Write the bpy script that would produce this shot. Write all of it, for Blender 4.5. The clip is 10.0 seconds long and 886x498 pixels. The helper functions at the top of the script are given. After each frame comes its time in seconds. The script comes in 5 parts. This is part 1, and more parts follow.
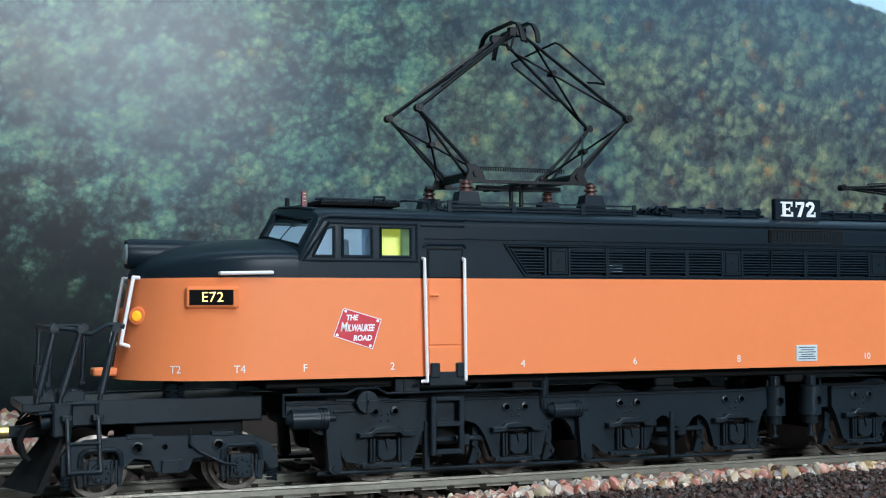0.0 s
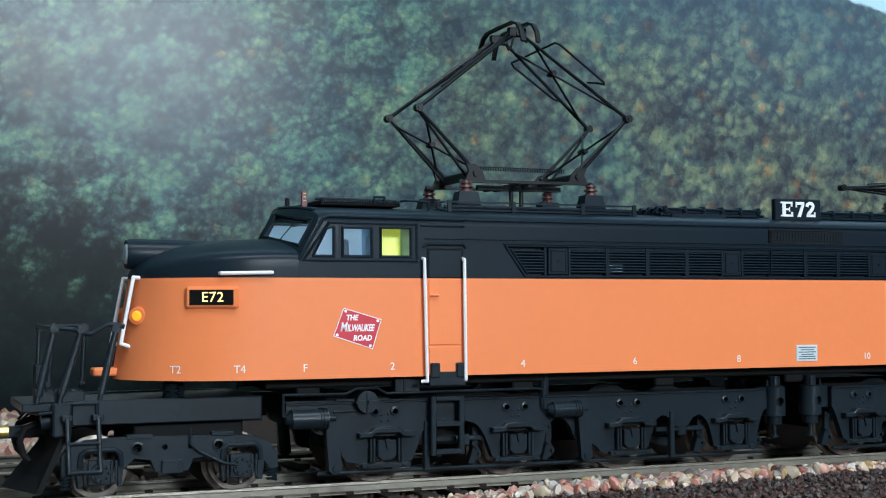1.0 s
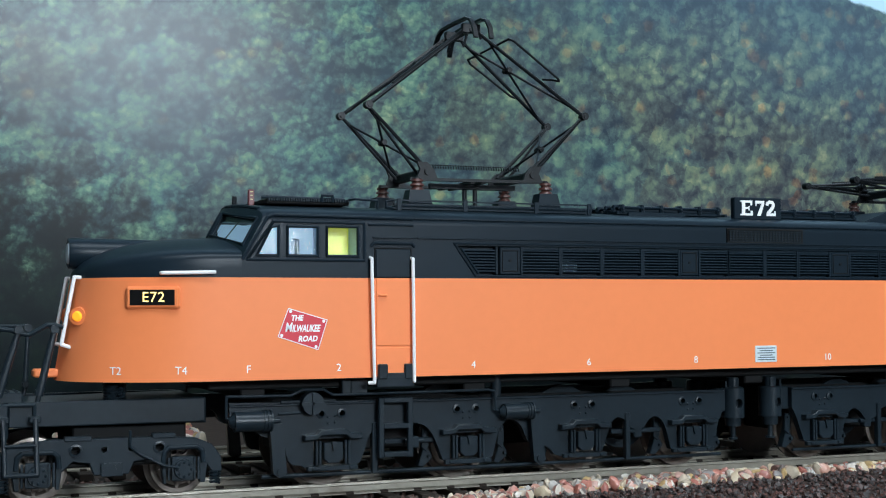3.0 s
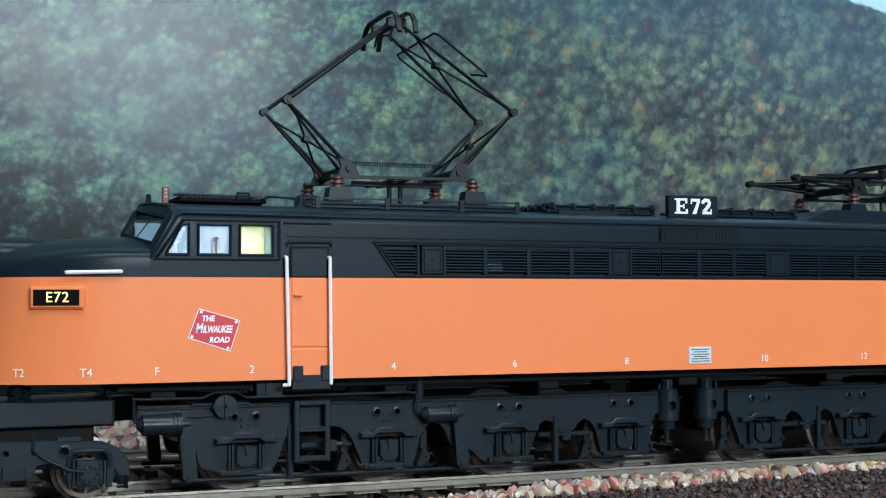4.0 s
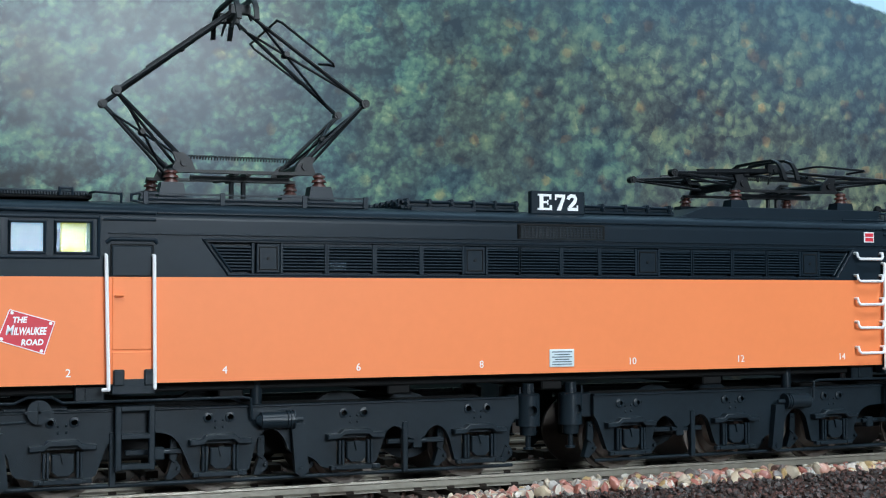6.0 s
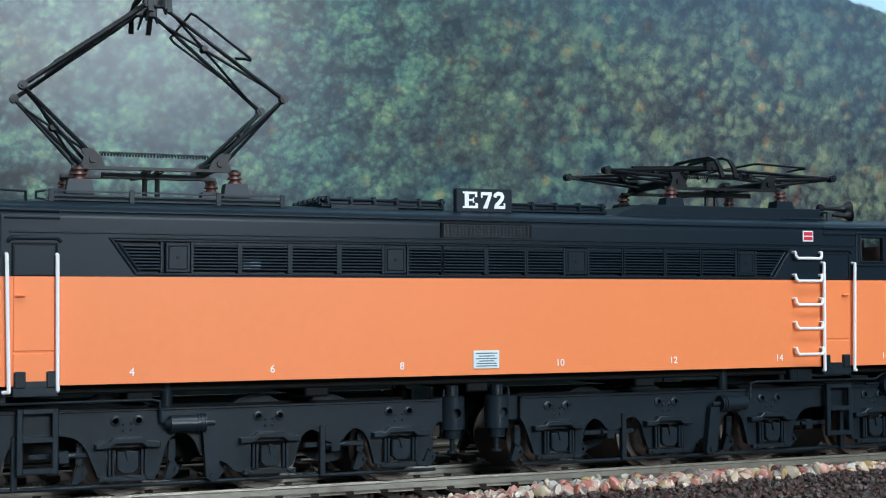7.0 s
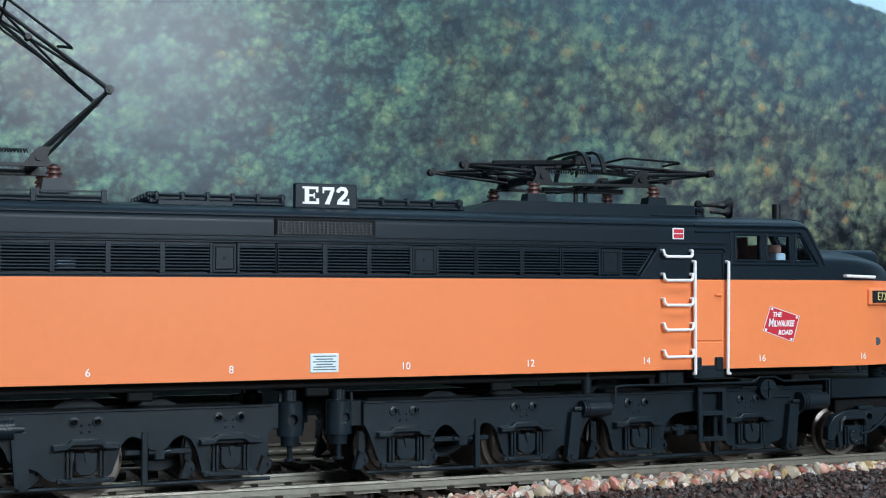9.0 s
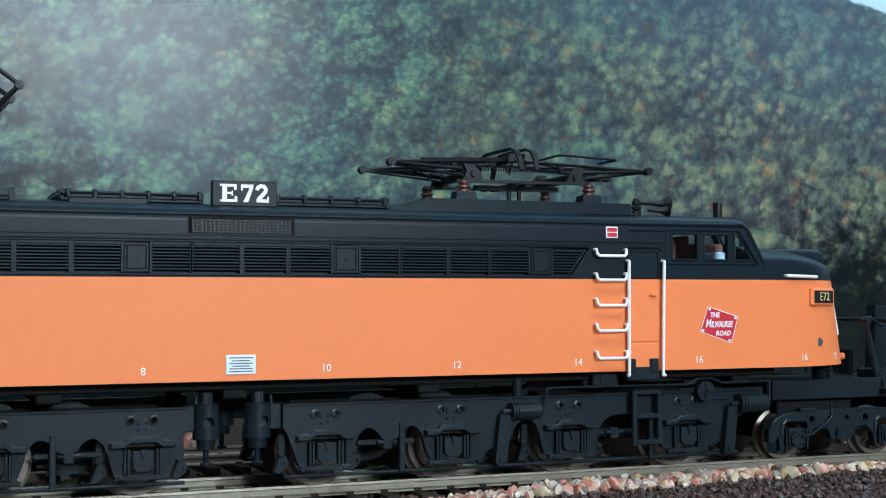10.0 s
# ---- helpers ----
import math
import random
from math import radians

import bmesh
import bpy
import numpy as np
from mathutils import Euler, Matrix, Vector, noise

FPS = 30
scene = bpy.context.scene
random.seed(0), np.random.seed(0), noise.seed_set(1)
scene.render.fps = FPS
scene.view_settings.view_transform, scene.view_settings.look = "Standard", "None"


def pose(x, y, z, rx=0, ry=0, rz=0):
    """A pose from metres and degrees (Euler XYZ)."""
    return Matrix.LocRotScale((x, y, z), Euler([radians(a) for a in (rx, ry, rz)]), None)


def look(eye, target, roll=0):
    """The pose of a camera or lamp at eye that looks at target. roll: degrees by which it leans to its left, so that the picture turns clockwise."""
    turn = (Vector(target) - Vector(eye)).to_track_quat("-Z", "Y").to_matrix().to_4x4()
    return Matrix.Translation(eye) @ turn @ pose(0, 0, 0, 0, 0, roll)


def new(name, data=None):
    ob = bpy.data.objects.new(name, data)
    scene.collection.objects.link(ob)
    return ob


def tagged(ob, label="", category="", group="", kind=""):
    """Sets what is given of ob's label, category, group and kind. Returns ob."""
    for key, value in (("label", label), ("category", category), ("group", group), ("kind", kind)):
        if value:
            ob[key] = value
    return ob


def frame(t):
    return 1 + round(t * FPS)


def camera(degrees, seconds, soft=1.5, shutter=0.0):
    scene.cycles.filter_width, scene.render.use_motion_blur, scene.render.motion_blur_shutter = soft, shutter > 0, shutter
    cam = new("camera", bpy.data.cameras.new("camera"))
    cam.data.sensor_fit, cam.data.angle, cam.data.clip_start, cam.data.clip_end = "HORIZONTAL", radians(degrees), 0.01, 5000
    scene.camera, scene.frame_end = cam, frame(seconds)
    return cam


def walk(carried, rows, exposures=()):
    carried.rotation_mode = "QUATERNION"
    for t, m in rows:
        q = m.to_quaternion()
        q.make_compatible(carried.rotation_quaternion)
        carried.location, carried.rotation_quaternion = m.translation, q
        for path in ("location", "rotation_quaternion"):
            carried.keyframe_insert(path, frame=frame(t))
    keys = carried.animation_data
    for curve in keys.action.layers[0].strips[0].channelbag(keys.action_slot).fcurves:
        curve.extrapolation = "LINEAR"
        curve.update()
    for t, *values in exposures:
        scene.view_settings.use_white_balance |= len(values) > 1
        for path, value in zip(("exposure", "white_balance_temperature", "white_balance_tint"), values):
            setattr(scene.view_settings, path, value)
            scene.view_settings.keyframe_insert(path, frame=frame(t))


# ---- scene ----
MM = 0.001          # the model is written in millimetres

# ---- camera: stands still on the layout's edge ----
cam = camera(36.48, 10.0, soft=1.1)
EYE = Vector((-173.1, -242.4, 31.6)) * MM
YAW, PITCH, ROLL = radians(22.52), radians(2.50), -0.243
AIM = EYE + Vector((math.sin(YAW) * math.cos(PITCH), math.cos(YAW) * math.cos(PITCH), math.sin(PITCH)))
walk(cam, [(0.0, look(EYE, AIM, ROLL)), (10.0, look(EYE, AIM, ROLL))])
scene.view_settings.exposure = 0.0

# ---- light: a bright window behind the camera, a ceiling lamp over the layout ----
world = bpy.data.worlds.new("room_air")
world.use_nodes = True
scene.world = world
world.node_tree.nodes["Background"].inputs[0].default_value = (0.55, 0.62, 0.72, 1)
world.node_tree.nodes["Background"].inputs[1].default_value = 0.04


def area_lamp(name, x, y, z, tx, ty, tz, w, h, power, colour):
    d = bpy.data.lights.new(name, "AREA")
    d.shape, d.size, d.size_y, d.energy, d.color = "RECTANGLE", w * MM, h * MM, power, colour
    ob = new(name, d)
    ob.matrix_world = look(Vector((x, y, z)) * MM, Vector((tx, ty, tz)) * MM)
    return ob


area_lamp("window_light", 112, -1490, 385, 50, 0, 60, 470, 360, 32.0, (0.80, 0.91, 1.0))
area_lamp("ceiling_light", -40, -640, 1480, -20, 0, 0, 1000, 600, 37.0, (0.77, 0.90, 1.0))


# ---- materials ----
def mat(name, colour, rough=0.5, metal=0.0, vary=0.12, scale=900, bump=0.0, bump_scale=2500, spec=0.5, wear=None, emit=None, power=0.0):
    """Principled surface with variation at two scales and fine relief."""
    m = bpy.data.materials.new(name)
    m.use_nodes = True
    nt = m.node_tree
    p = nt.nodes["Principled BSDF"]
    tc = nt.nodes.new("ShaderNodeTexCoord")
    n1 = nt.nodes.new("ShaderNodeTexNoise")
    n1.inputs["Scale"].default_value, n1.inputs["Detail"].default_value = scale, 4
    n2 = nt.nodes.new("ShaderNodeTexNoise")
    n2.inputs["Scale"].default_value, n2.inputs["Detail"].default_value = scale / 9, 3
    for n in (n1, n2):
        nt.links.new(tc.outputs["Object"], n.inputs["Vector"])
    add = nt.nodes.new("ShaderNodeMath")
    add.operation = "ADD"
    nt.links.new(n1.outputs[0], add.inputs[0])
    nt.links.new(n2.outputs[0], add.inputs[1])
    ramp = nt.nodes.new("ShaderNodeMapRange")
    ramp.inputs[1].default_value, ramp.inputs[2].default_value = 0.6, 1.4
    ramp.inputs[3].default_value, ramp.inputs[4].default_value = 1 - vary, 1 + vary
    nt.links.new(add.outputs[0], ramp.inputs[0])
    mul = nt.nodes.new("ShaderNodeMix")
    mul.data_type, mul.blend_type = "RGBA", "MULTIPLY"
    mul.inputs[0].default_value = 1
    mul.inputs[6].default_value = (*colour, 1)
    nt.links.new(ramp.outputs[0], mul.inputs[7])
    out = mul.outputs[2]
    if wear:
        w = nt.nodes.new("ShaderNodeTexNoise")
        w.inputs["Scale"].default_value, w.inputs["Detail"].default_value = scale / 3, 8
        nt.links.new(tc.outputs["Object"], w.inputs["Vector"])
        wr = nt.nodes.new("ShaderNodeMapRange")
        wr.inputs[1].default_value, wr.inputs[2].default_value = 0.56, 0.72
        wr.inputs[4].default_value = 0.6
        nt.links.new(w.outputs[0], wr.inputs[0])
        mx = nt.nodes.new("ShaderNodeMix")
        mx.data_type = "RGBA"
        nt.links.new(wr.outputs[0], mx.inputs[0])
        nt.links.new(out, mx.inputs[6])
        mx.inputs[7].default_value = (*wear, 1)
        out = mx.outputs[2]
    nt.links.new(out, p.inputs["Base Color"])
    p.inputs["Roughness"].default_value, p.inputs["Metallic"].default_value = rough, metal
    p.inputs["Specular IOR Level"].default_value = spec
    if bump:
        b = nt.nodes.new("ShaderNodeTexNoise")
        b.inputs["Scale"].default_value, b.inputs["Detail"].default_value = bump_scale, 5
        nt.links.new(tc.outputs["Object"], b.inputs["Vector"])
        bn = nt.nodes.new("ShaderNodeBump")
        bn.inputs["Strength"].default_value, bn.inputs["Distance"].default_value = bump, 0.0002
        nt.links.new(b.outputs[0], bn.inputs["Height"])
        nt.links.new(bn.outputs[0], p.inputs["Normal"])
    if emit:
        p.inputs["Emission Color"].default_value = (*emit, 1)
        p.inputs["Emission Strength"].default_value = power
    return m


def pieces_mat(name, ramp_stops, rough, island, bump=0.3, spec=0.5, transmission=0.0):
    """Stone colours picked piece by piece."""
    m = mat(name, (0.3, 0.3, 0.3), rough, 0, 0.28, 1500, bump, 1800, spec)
    nt = m.node_tree
    mul = [n for n in nt.nodes if n.bl_idname == "ShaderNodeMix"][0]
    src = nt.nodes.new("ShaderNodeNewGeometry" if island else "ShaderNodeObjectInfo")
    cr = nt.nodes.new("ShaderNodeValToRGB")
    cr.color_ramp.interpolation = "CONSTANT"
    while len(cr.color_ramp.elements) < len(ramp_stops):
        cr.color_ramp.elements.new(0.5)
    for i, c in enumerate(ramp_stops):
        cr.color_ramp.elements[i].position = i / len(ramp_stops)
        cr.color_ramp.elements[i].color = (*c, 1)
    nt.links.new(src.outputs["Random Per Island" if island else "Random"], cr.inputs[0])
    nt.links.new(cr.outputs[0], mul.inputs[6])
    if transmission:
        nt.nodes["Principled BSDF"].inputs["Subsurface Weight"].default_value = transmission
        nt.nodes["Principled BSDF"].inputs["Subsurface Radius"].default_value = (0.0008, 0.0006, 0.0005)
    return m


def glass_mat(name, tint=(0.84, 0.93, 0.97), rough=0.05):
    m = bpy.data.materials.new(name)
    m.use_nodes = True
    nt = m.node_tree
    p = nt.nodes["Principled BSDF"]
    p.inputs["Base Color"].default_value = (*tint, 1)
    p.inputs["Transmission Weight"].default_value = 1.0
    p.inputs["Roughness"].default_value = rough
    p.inputs["IOR"].default_value = 1.165
    tc = nt.nodes.new("ShaderNodeTexCoord")
    w = nt.nodes.new("ShaderNodeTexNoise")
    w.inputs["Scale"].default_value = 330
    nt.links.new(tc.outputs["Object"], w.inputs["Vector"])
    bn = nt.nodes.new("ShaderNodeBump")
    bn.inputs["Strength"].default_value, bn.inputs["Distance"].default_value = 0.05, 0.0005
    nt.links.new(w.outputs[0], bn.inputs["Height"])
    nt.links.new(bn.outputs[0], p.inputs["Normal"])
    return m


ORANGE = mat("orange_paint", (0.83, 0.230, 0.080), 0.44, 0, 0.025, 500, 0.05, 9000, 0.24)
BLACK = mat("satin_black_paint", (0.0076, 0.0150, 0.0222), 0.34, 0, 0.10, 600, 0.06, 8000, 0.14)
CHASSIS = mat("black_chassis_plastic", (0.0100, 0.0165, 0.0220), 0.29, 0, 0.25, 700, 0.16, 6500, 0.22)
DARK = mat("dull_black_plastic", (0.005, 0.0055, 0.006), 0.7, 0, 0.2, 500, 0.1, 3000, 0.2)
WIRE = mat("blackened_metal", (0.007, 0.009, 0.011), 0.40, 0.0, 0.25, 900, 0.15, 4000, 0.22)
WHITE = mat("white_paint", (0.82, 0.83, 0.84), 0.4, 0, 0.03, 700)
STEEL = mat("nickel_silver_rail", (0.30, 0.28, 0.235), 0.38, 0.55, 0.2, 500, 0.3, 1500, wear=(0.13, 0.10, 0.078))
WHEEL = mat("dark_wheel_steel", (0.19, 0.165, 0.145), 0.33, 0.6, 0.15, 700, 0.1, 2500)
BROWN = mat("brown_insulator", (0.070, 0.022, 0.016), 0.36, 0, 0.12, 900)
RED = mat("emblem_red", (0.55, 0.012, 0.030), 0.45, 0, 0.05, 700)
GREEN = mat("yellow_lamp_light", (0.75, 0.72, 0.15), 0.5, emit=(0.80, 0.88, 0.08), power=0.30)
# own glow added to a plain panel, so the leading cab looks lit
CAB_GLOW = mat("lit_cab_screen", (0.46, 0.70, 0.88), 0.6, 0, 0.2, 150, emit=(0.46, 0.70, 0.92), power=0.42)
AMBER = mat("amber_lens", (0.9, 0.32, 0.02), 0.25, emit=(1.0, 0.36, 0.02), power=0.9)
GLOW = mat("lit_number_glass", (0.9, 0.75, 0.3), 0.3, emit=(1.0, 0.70, 0.20), power=1.5)
SILVER = mat("silver_plate", (0.66, 0.75, 0.79), 0.35, 0.2, 0.1, 900)
BRASS = mat("brass_coupler", (0.55, 0.40, 0.16), 0.35, 0.9, 0.1, 900)
CREAM = mat("cab_interior", (0.50, 0.70, 0.84), 0.6, 0, 0.15, 300)
SEAT = mat("cab_seat", (0.30, 0.15, 0.115), 0.6, 0, 0.2, 400)
TIE = mat("tie_plastic", (0.022, 0.016, 0.012), 0.75, 0, 0.3, 400, 0.4, 1500, 0.25)
GROUND = mat("brown_scenery_soil", (0.030, 0.019, 0.014), 0.85, 0, 0.35, 400, 0.8, 700)
WALL = mat("room_wall", (0.36, 0.37, 0.39), 0.8, 0, 0.05, 6)
GLASS = glass_mat("clear_window_plastic")
STONES = [(0.50, 0.42, 0.32), (0.40, 0.16, 0.12), (0.54, 0.49, 0.43), (0.46, 0.32, 0.15), (0.20, 0.12, 0.10), (0.46, 0.25, 0.19), (0.36, 0.34, 0.31), (0.54, 0.44, 0.31), (0.30, 0.11, 0.085), (0.49, 0.30, 0.25), (0.15, 0.13, 0.12), (0.50, 0.45, 0.38)]
STONE = pieces_mat("ballast_stone", STONES, 0.34, False)
STONE_MASS = pieces_mat("ballast_stone_mass", STONES, 0.34, True)
SOIL = pieces_mat("dark_soil_crumbs", [(0.034, 0.022, 0.019), (0.048, 0.034, 0.031), (0.022, 0.018, 0.017), (0.064, 0.034, 0.028), (0.044, 0.040, 0.038), (0.10, 0.048, 0.040), (0.030, 0.026, 0.026)], 0.5, True, 0.5)
BEDROCK = pieces_mat("brown_ballast", [(0.070, 0.045, 0.036), (0.045, 0.032, 0.027), (0.11, 0.065, 0.052), (0.06, 0.05, 0.045), (0.16, 0.09, 0.075)], 0.65, True, 0.5)


def forest_print():
    """A printed photograph of a wooded hillside in early autumn, on satin paper."""
    m = bpy.data.materials.new("forest_photo_print")
    m.use_nodes = True
    nt = m.node_tree
    N, L = nt.nodes.new, nt.links.new
    p = nt.nodes["Principled BSDF"]
    tc = N("ShaderNodeTexCoord")

    def mapped(sx, sy, sz, src=None):
        mp = N("ShaderNodeMapping")
        mp.inputs["Scale"].default_value = (sx, sy, sz)
        L(src or tc.outputs["Object"], mp.inputs[0])
        return mp.outputs[0]

    def noise(v, scale, detail, rough=0.6, colour=False):
        n = N("ShaderNodeTexNoise")
        n.inputs["Scale"].default_value, n.inputs["Detail"].default_value, n.inputs["Roughness"].default_value = scale, detail, rough
        L(v, n.inputs["Vector"])
        return n.outputs[1 if colour else 0]

    def voronoi(v, scale, out="Distance", rand=1.0):
        n = N("ShaderNodeTexVoronoi")
        n.inputs["Scale"].default_value, n.inputs["Randomness"].default_value = scale, rand
        L(v, n.inputs["Vector"])
        return n.outputs[out]

    def math_(op, a, b=0.0, clamp=False):
        n = N("ShaderNodeMath")
        n.operation, n.use_clamp = op, clamp
        for i, q in enumerate((a, b)):
            if isinstance(q, (int, float)):
                n.inputs[i].default_value = q
            else:
                L(q, n.inputs[i])
        return n.outputs[0]

    def rng(v, a, b, c, d):
        n = N("ShaderNodeMapRange")
        n.interpolation_type = "SMOOTHSTEP"
        for i, q in enumerate((a, b, c, d)):
            n.inputs[i + 1].default_value = q
        L(v, n.inputs[0])
        return n.outputs[0]

    def mix(f, a, b, mode="MIX"):
        n = N("ShaderNodeMix")
        n.data_type, n.blend_type = "RGBA", mode
        for i, q in ((0, f), (6, a), (7, b)):
            if isinstance(q, (int, float)):
                n.inputs[i].default_value = q
            elif isinstance(q, tuple):
                n.inputs[i].default_value = (*q, 1)
            else:
                L(q, n.inputs[i])
        return n.outputs[2]

    xyz = N("ShaderNodeSeparateXYZ")
    L(tc.outputs["Object"], xyz.inputs[0])
    flat = mapped(1, 0, 1)

    def waver(scale, amount, src, detail=3):
        """Displaces the pattern, so that no cell edge runs straight."""
        w = N("ShaderNodeVectorMath")
        w.operation = "MULTIPLY_ADD"
        off = N("ShaderNodeVectorMath")
        off.operation = "SUBTRACT"
        L(noise(src, scale, detail, 0.6, True), off.inputs[0])
        off.inputs[1].default_value = (0.5, 0.5, 0.5)
        L(off.outputs[0], w.inputs[0])
        w.inputs[1].default_value = (amount, 0.0, amount)
        L(src, w.inputs[2])
        return w.outputs[0]

    v = waver(430, 0.0026, waver(120, 0.006, flat), 4)

    def crowns(scale, dx, dz):
        """Rounded crowns lit from above: the distance to each centre, seen from a shifted place."""
        mp = N("ShaderNodeMapping")
        mp.inputs["Location"].default_value = (dx, 0, dz)
        L(v, mp.inputs[0])
        return voronoi(mp.outputs[0], scale)

    # far trees: small round crowns, lit from the upper side
    vf = waver(520, 0.0016, waver(140, 0.0038, flat), 3)

    def far_crowns(scale, dx, dz):
        mp = N("ShaderNodeMapping")
        mp.inputs["Location"].default_value = (dx, 0, dz)
        L(vf, mp.inputs[0])
        return voronoi(mp.outputs[0], scale)

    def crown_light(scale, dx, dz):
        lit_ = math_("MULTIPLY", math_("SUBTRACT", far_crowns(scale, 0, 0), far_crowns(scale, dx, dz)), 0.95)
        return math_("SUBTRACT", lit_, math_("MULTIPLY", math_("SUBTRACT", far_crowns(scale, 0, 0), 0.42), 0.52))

    sizes = N("ShaderNodeMix")
    sizes.data_type = "FLOAT"
    L(rng(noise(flat, 45, 3), 0.42, 0.58, 0.0, 1.0), sizes.inputs[0])
    L(crown_light(250, 0.0007, -0.0014), sizes.inputs[2])
    L(crown_light(150, 0.0011, -0.0022), sizes.inputs[3])
    far_light = math_("ADD", 0.52, sizes.outputs[0])
    far_light = math_("ADD", far_light, math_("MULTIPLY", math_("SUBTRACT", noise(flat, 520, 4, 0.7), 0.5), 0.70))
    far_light = math_("ADD", far_light, math_("MULTIPLY", math_("SUBTRACT", noise(flat, 190, 5, 0.7), 0.5), 1.0))
    far_light = math_("ADD", far_light, math_("MULTIPLY", math_("SUBTRACT", noise(flat, 48, 3, 0.6), 0.5), 0.80))
    far_sep = N("ShaderNodeSeparateColor")
    L(voronoi(vf, 225, "Color"), far_sep.inputs[0])
    far_light = math_("ADD", far_light, math_("MULTIPLY", math_("SUBTRACT", far_sep.outputs[0], 0.5), 0.26))
    nearness = rng(math_("ADD", xyz.outputs[0], math_("MULTIPLY", noise(flat, 26, 3), 0.10)), 0.0, 0.11, 1.0, 0.0)
    crown_id = voronoi(v, 112, "Color")
    sep = N("ShaderNodeSeparateColor")
    L(crown_id, sep.inputs[0])
    lit = math_("SUBTRACT", crowns(112, 0, 0), crowns(112, 0.0008, -0.0017))
    lit2 = math_("SUBTRACT", crowns(340, 0, 0), crowns(340, 0.00025, -0.0006))
    leaf = noise(flat, 620, 4, 0.72)
    mid = noise(flat, 90, 4, 0.6)
    big = noise(flat, 16, 3)
    light = math_("ADD", 0.56, math_("MULTIPLY", lit, 1.0))
    light = math_("ADD", light, math_("MULTIPLY", lit2, 0.6))
    light = math_("SUBTRACT", light, math_("MULTIPLY", math_("SUBTRACT", crowns(112, 0, 0), 0.42), 0.42))
    light = math_("SUBTRACT", light, math_("MULTIPLY", math_("SUBTRACT", crowns(340, 0, 0), 0.42), 0.26))
    dabs = waver(1500, 0.0016, waver(300, 0.003, flat), 2)
    for scale, amount in ((420, 0.66), (900, 0.22)):
        mp = N("ShaderNodeMapping")
        mp.inputs["Location"].default_value = (0.0003, 0, -0.0006)
        L(dabs, mp.inputs[0])
        tuft = math_("SUBTRACT", voronoi(dabs, scale), voronoi(mp.outputs[0], scale))
        light = math_("ADD", light, math_("MULTIPLY", tuft, amount))
        light = math_("SUBTRACT", light, math_("MULTIPLY", math_("SUBTRACT", voronoi(dabs, scale), 0.42), amount * 0.75))
    light = math_("ADD", light, math_("MULTIPLY", math_("SUBTRACT", leaf, 0.5), 0.42))
    light = math_("ADD", light, math_("MULTIPLY", math_("SUBTRACT", mid, 0.5), 1.15))
    light = math_("ADD", light, math_("MULTIPLY", math_("SUBTRACT", sep.outputs[0], 0.5), 0.20))
    blend = N("ShaderNodeMix")
    blend.data_type = "FLOAT"
    L(nearness, blend.inputs[0])
    L(far_light, blend.inputs[2])
    L(light, blend.inputs[3])
    light = blend.outputs[0]
    ramp = N("ShaderNodeValToRGB")
    stops = [(0.10, (0.028, 0.043, 0.056)), (0.40, (0.052, 0.083, 0.088)), (0.58, (0.077, 0.136, 0.112)), (0.78, (0.115, 0.188, 0.132)), (0.99, (0.190, 0.268, 0.170))]
    while len(ramp.color_ramp.elements) < len(stops):
        ramp.color_ramp.elements.new(0.5)
    for i, (q, c) in enumerate(stops):
        ramp.color_ramp.elements[i].position, ramp.color_ramp.elements[i].color = q, (*c, 1)
    L(light, ramp.inputs[0])
    green = ramp.outputs[0]
    # each crown leans to its own hue
    green = mix(math_("MULTIPLY", sep.outputs[2], 0.45), green, mix(1.0, green, (1.35, 1.05, 0.80), "MULTIPLY"))
    # autumn crowns among the green, more to the far end of the valley
    speck = math_("ADD", math_("MULTIPLY", far_sep.outputs[1], 0.62), math_("MULTIPLY", noise(flat, 75, 2), 0.55))
    turn = rng(math_("ADD", speck, math_("MULTIPLY", math_("MINIMUM", xyz.outputs[0], 0.12), 0.30)), 0.79, 0.92, 0.0, 0.58)
    turn = math_("MULTIPLY", turn, rng(math_("ADD", far_crowns(225, 0, 0), math_("MULTIPLY", noise(flat, 420, 3), 0.35)), 0.42, 0.72, 1.0, 0.0))
    rust = mix(1.0, green, (2.5, 1.22, 0.80), "MULTIPLY")
    col = mix(turn, green, rust)
    warm = mix(1.0, col, (1.60, 1.24, 1.26), "MULTIPLY")
    col = mix(rng(xyz.outputs[0], -0.05, 0.10, 0.0, 0.7), col, warm)
    teal = mix(1.0, col, (0.78, 1.10, 1.22), "MULTIPLY")
    col = mix(rng(math_("SUBTRACT", big, math_("MULTIPLY", xyz.outputs[0], 0.9)), 0.42, 0.66, 0.0, 0.85), col, teal)
    # far blue-green slope below the ridge, its haze printed into the colour
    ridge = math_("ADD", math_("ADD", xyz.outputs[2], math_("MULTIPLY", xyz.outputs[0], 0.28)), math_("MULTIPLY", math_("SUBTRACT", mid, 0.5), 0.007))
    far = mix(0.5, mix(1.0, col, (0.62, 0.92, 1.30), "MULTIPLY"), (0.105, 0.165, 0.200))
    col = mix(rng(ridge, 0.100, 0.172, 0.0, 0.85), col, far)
    # printed shading: wood darker and browner towards the valley at the far end
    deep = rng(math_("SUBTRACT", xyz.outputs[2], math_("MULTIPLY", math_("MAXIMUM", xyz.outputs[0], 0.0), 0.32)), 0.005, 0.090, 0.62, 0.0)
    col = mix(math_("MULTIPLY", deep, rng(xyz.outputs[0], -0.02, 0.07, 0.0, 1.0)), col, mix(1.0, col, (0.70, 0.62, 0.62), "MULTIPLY"))
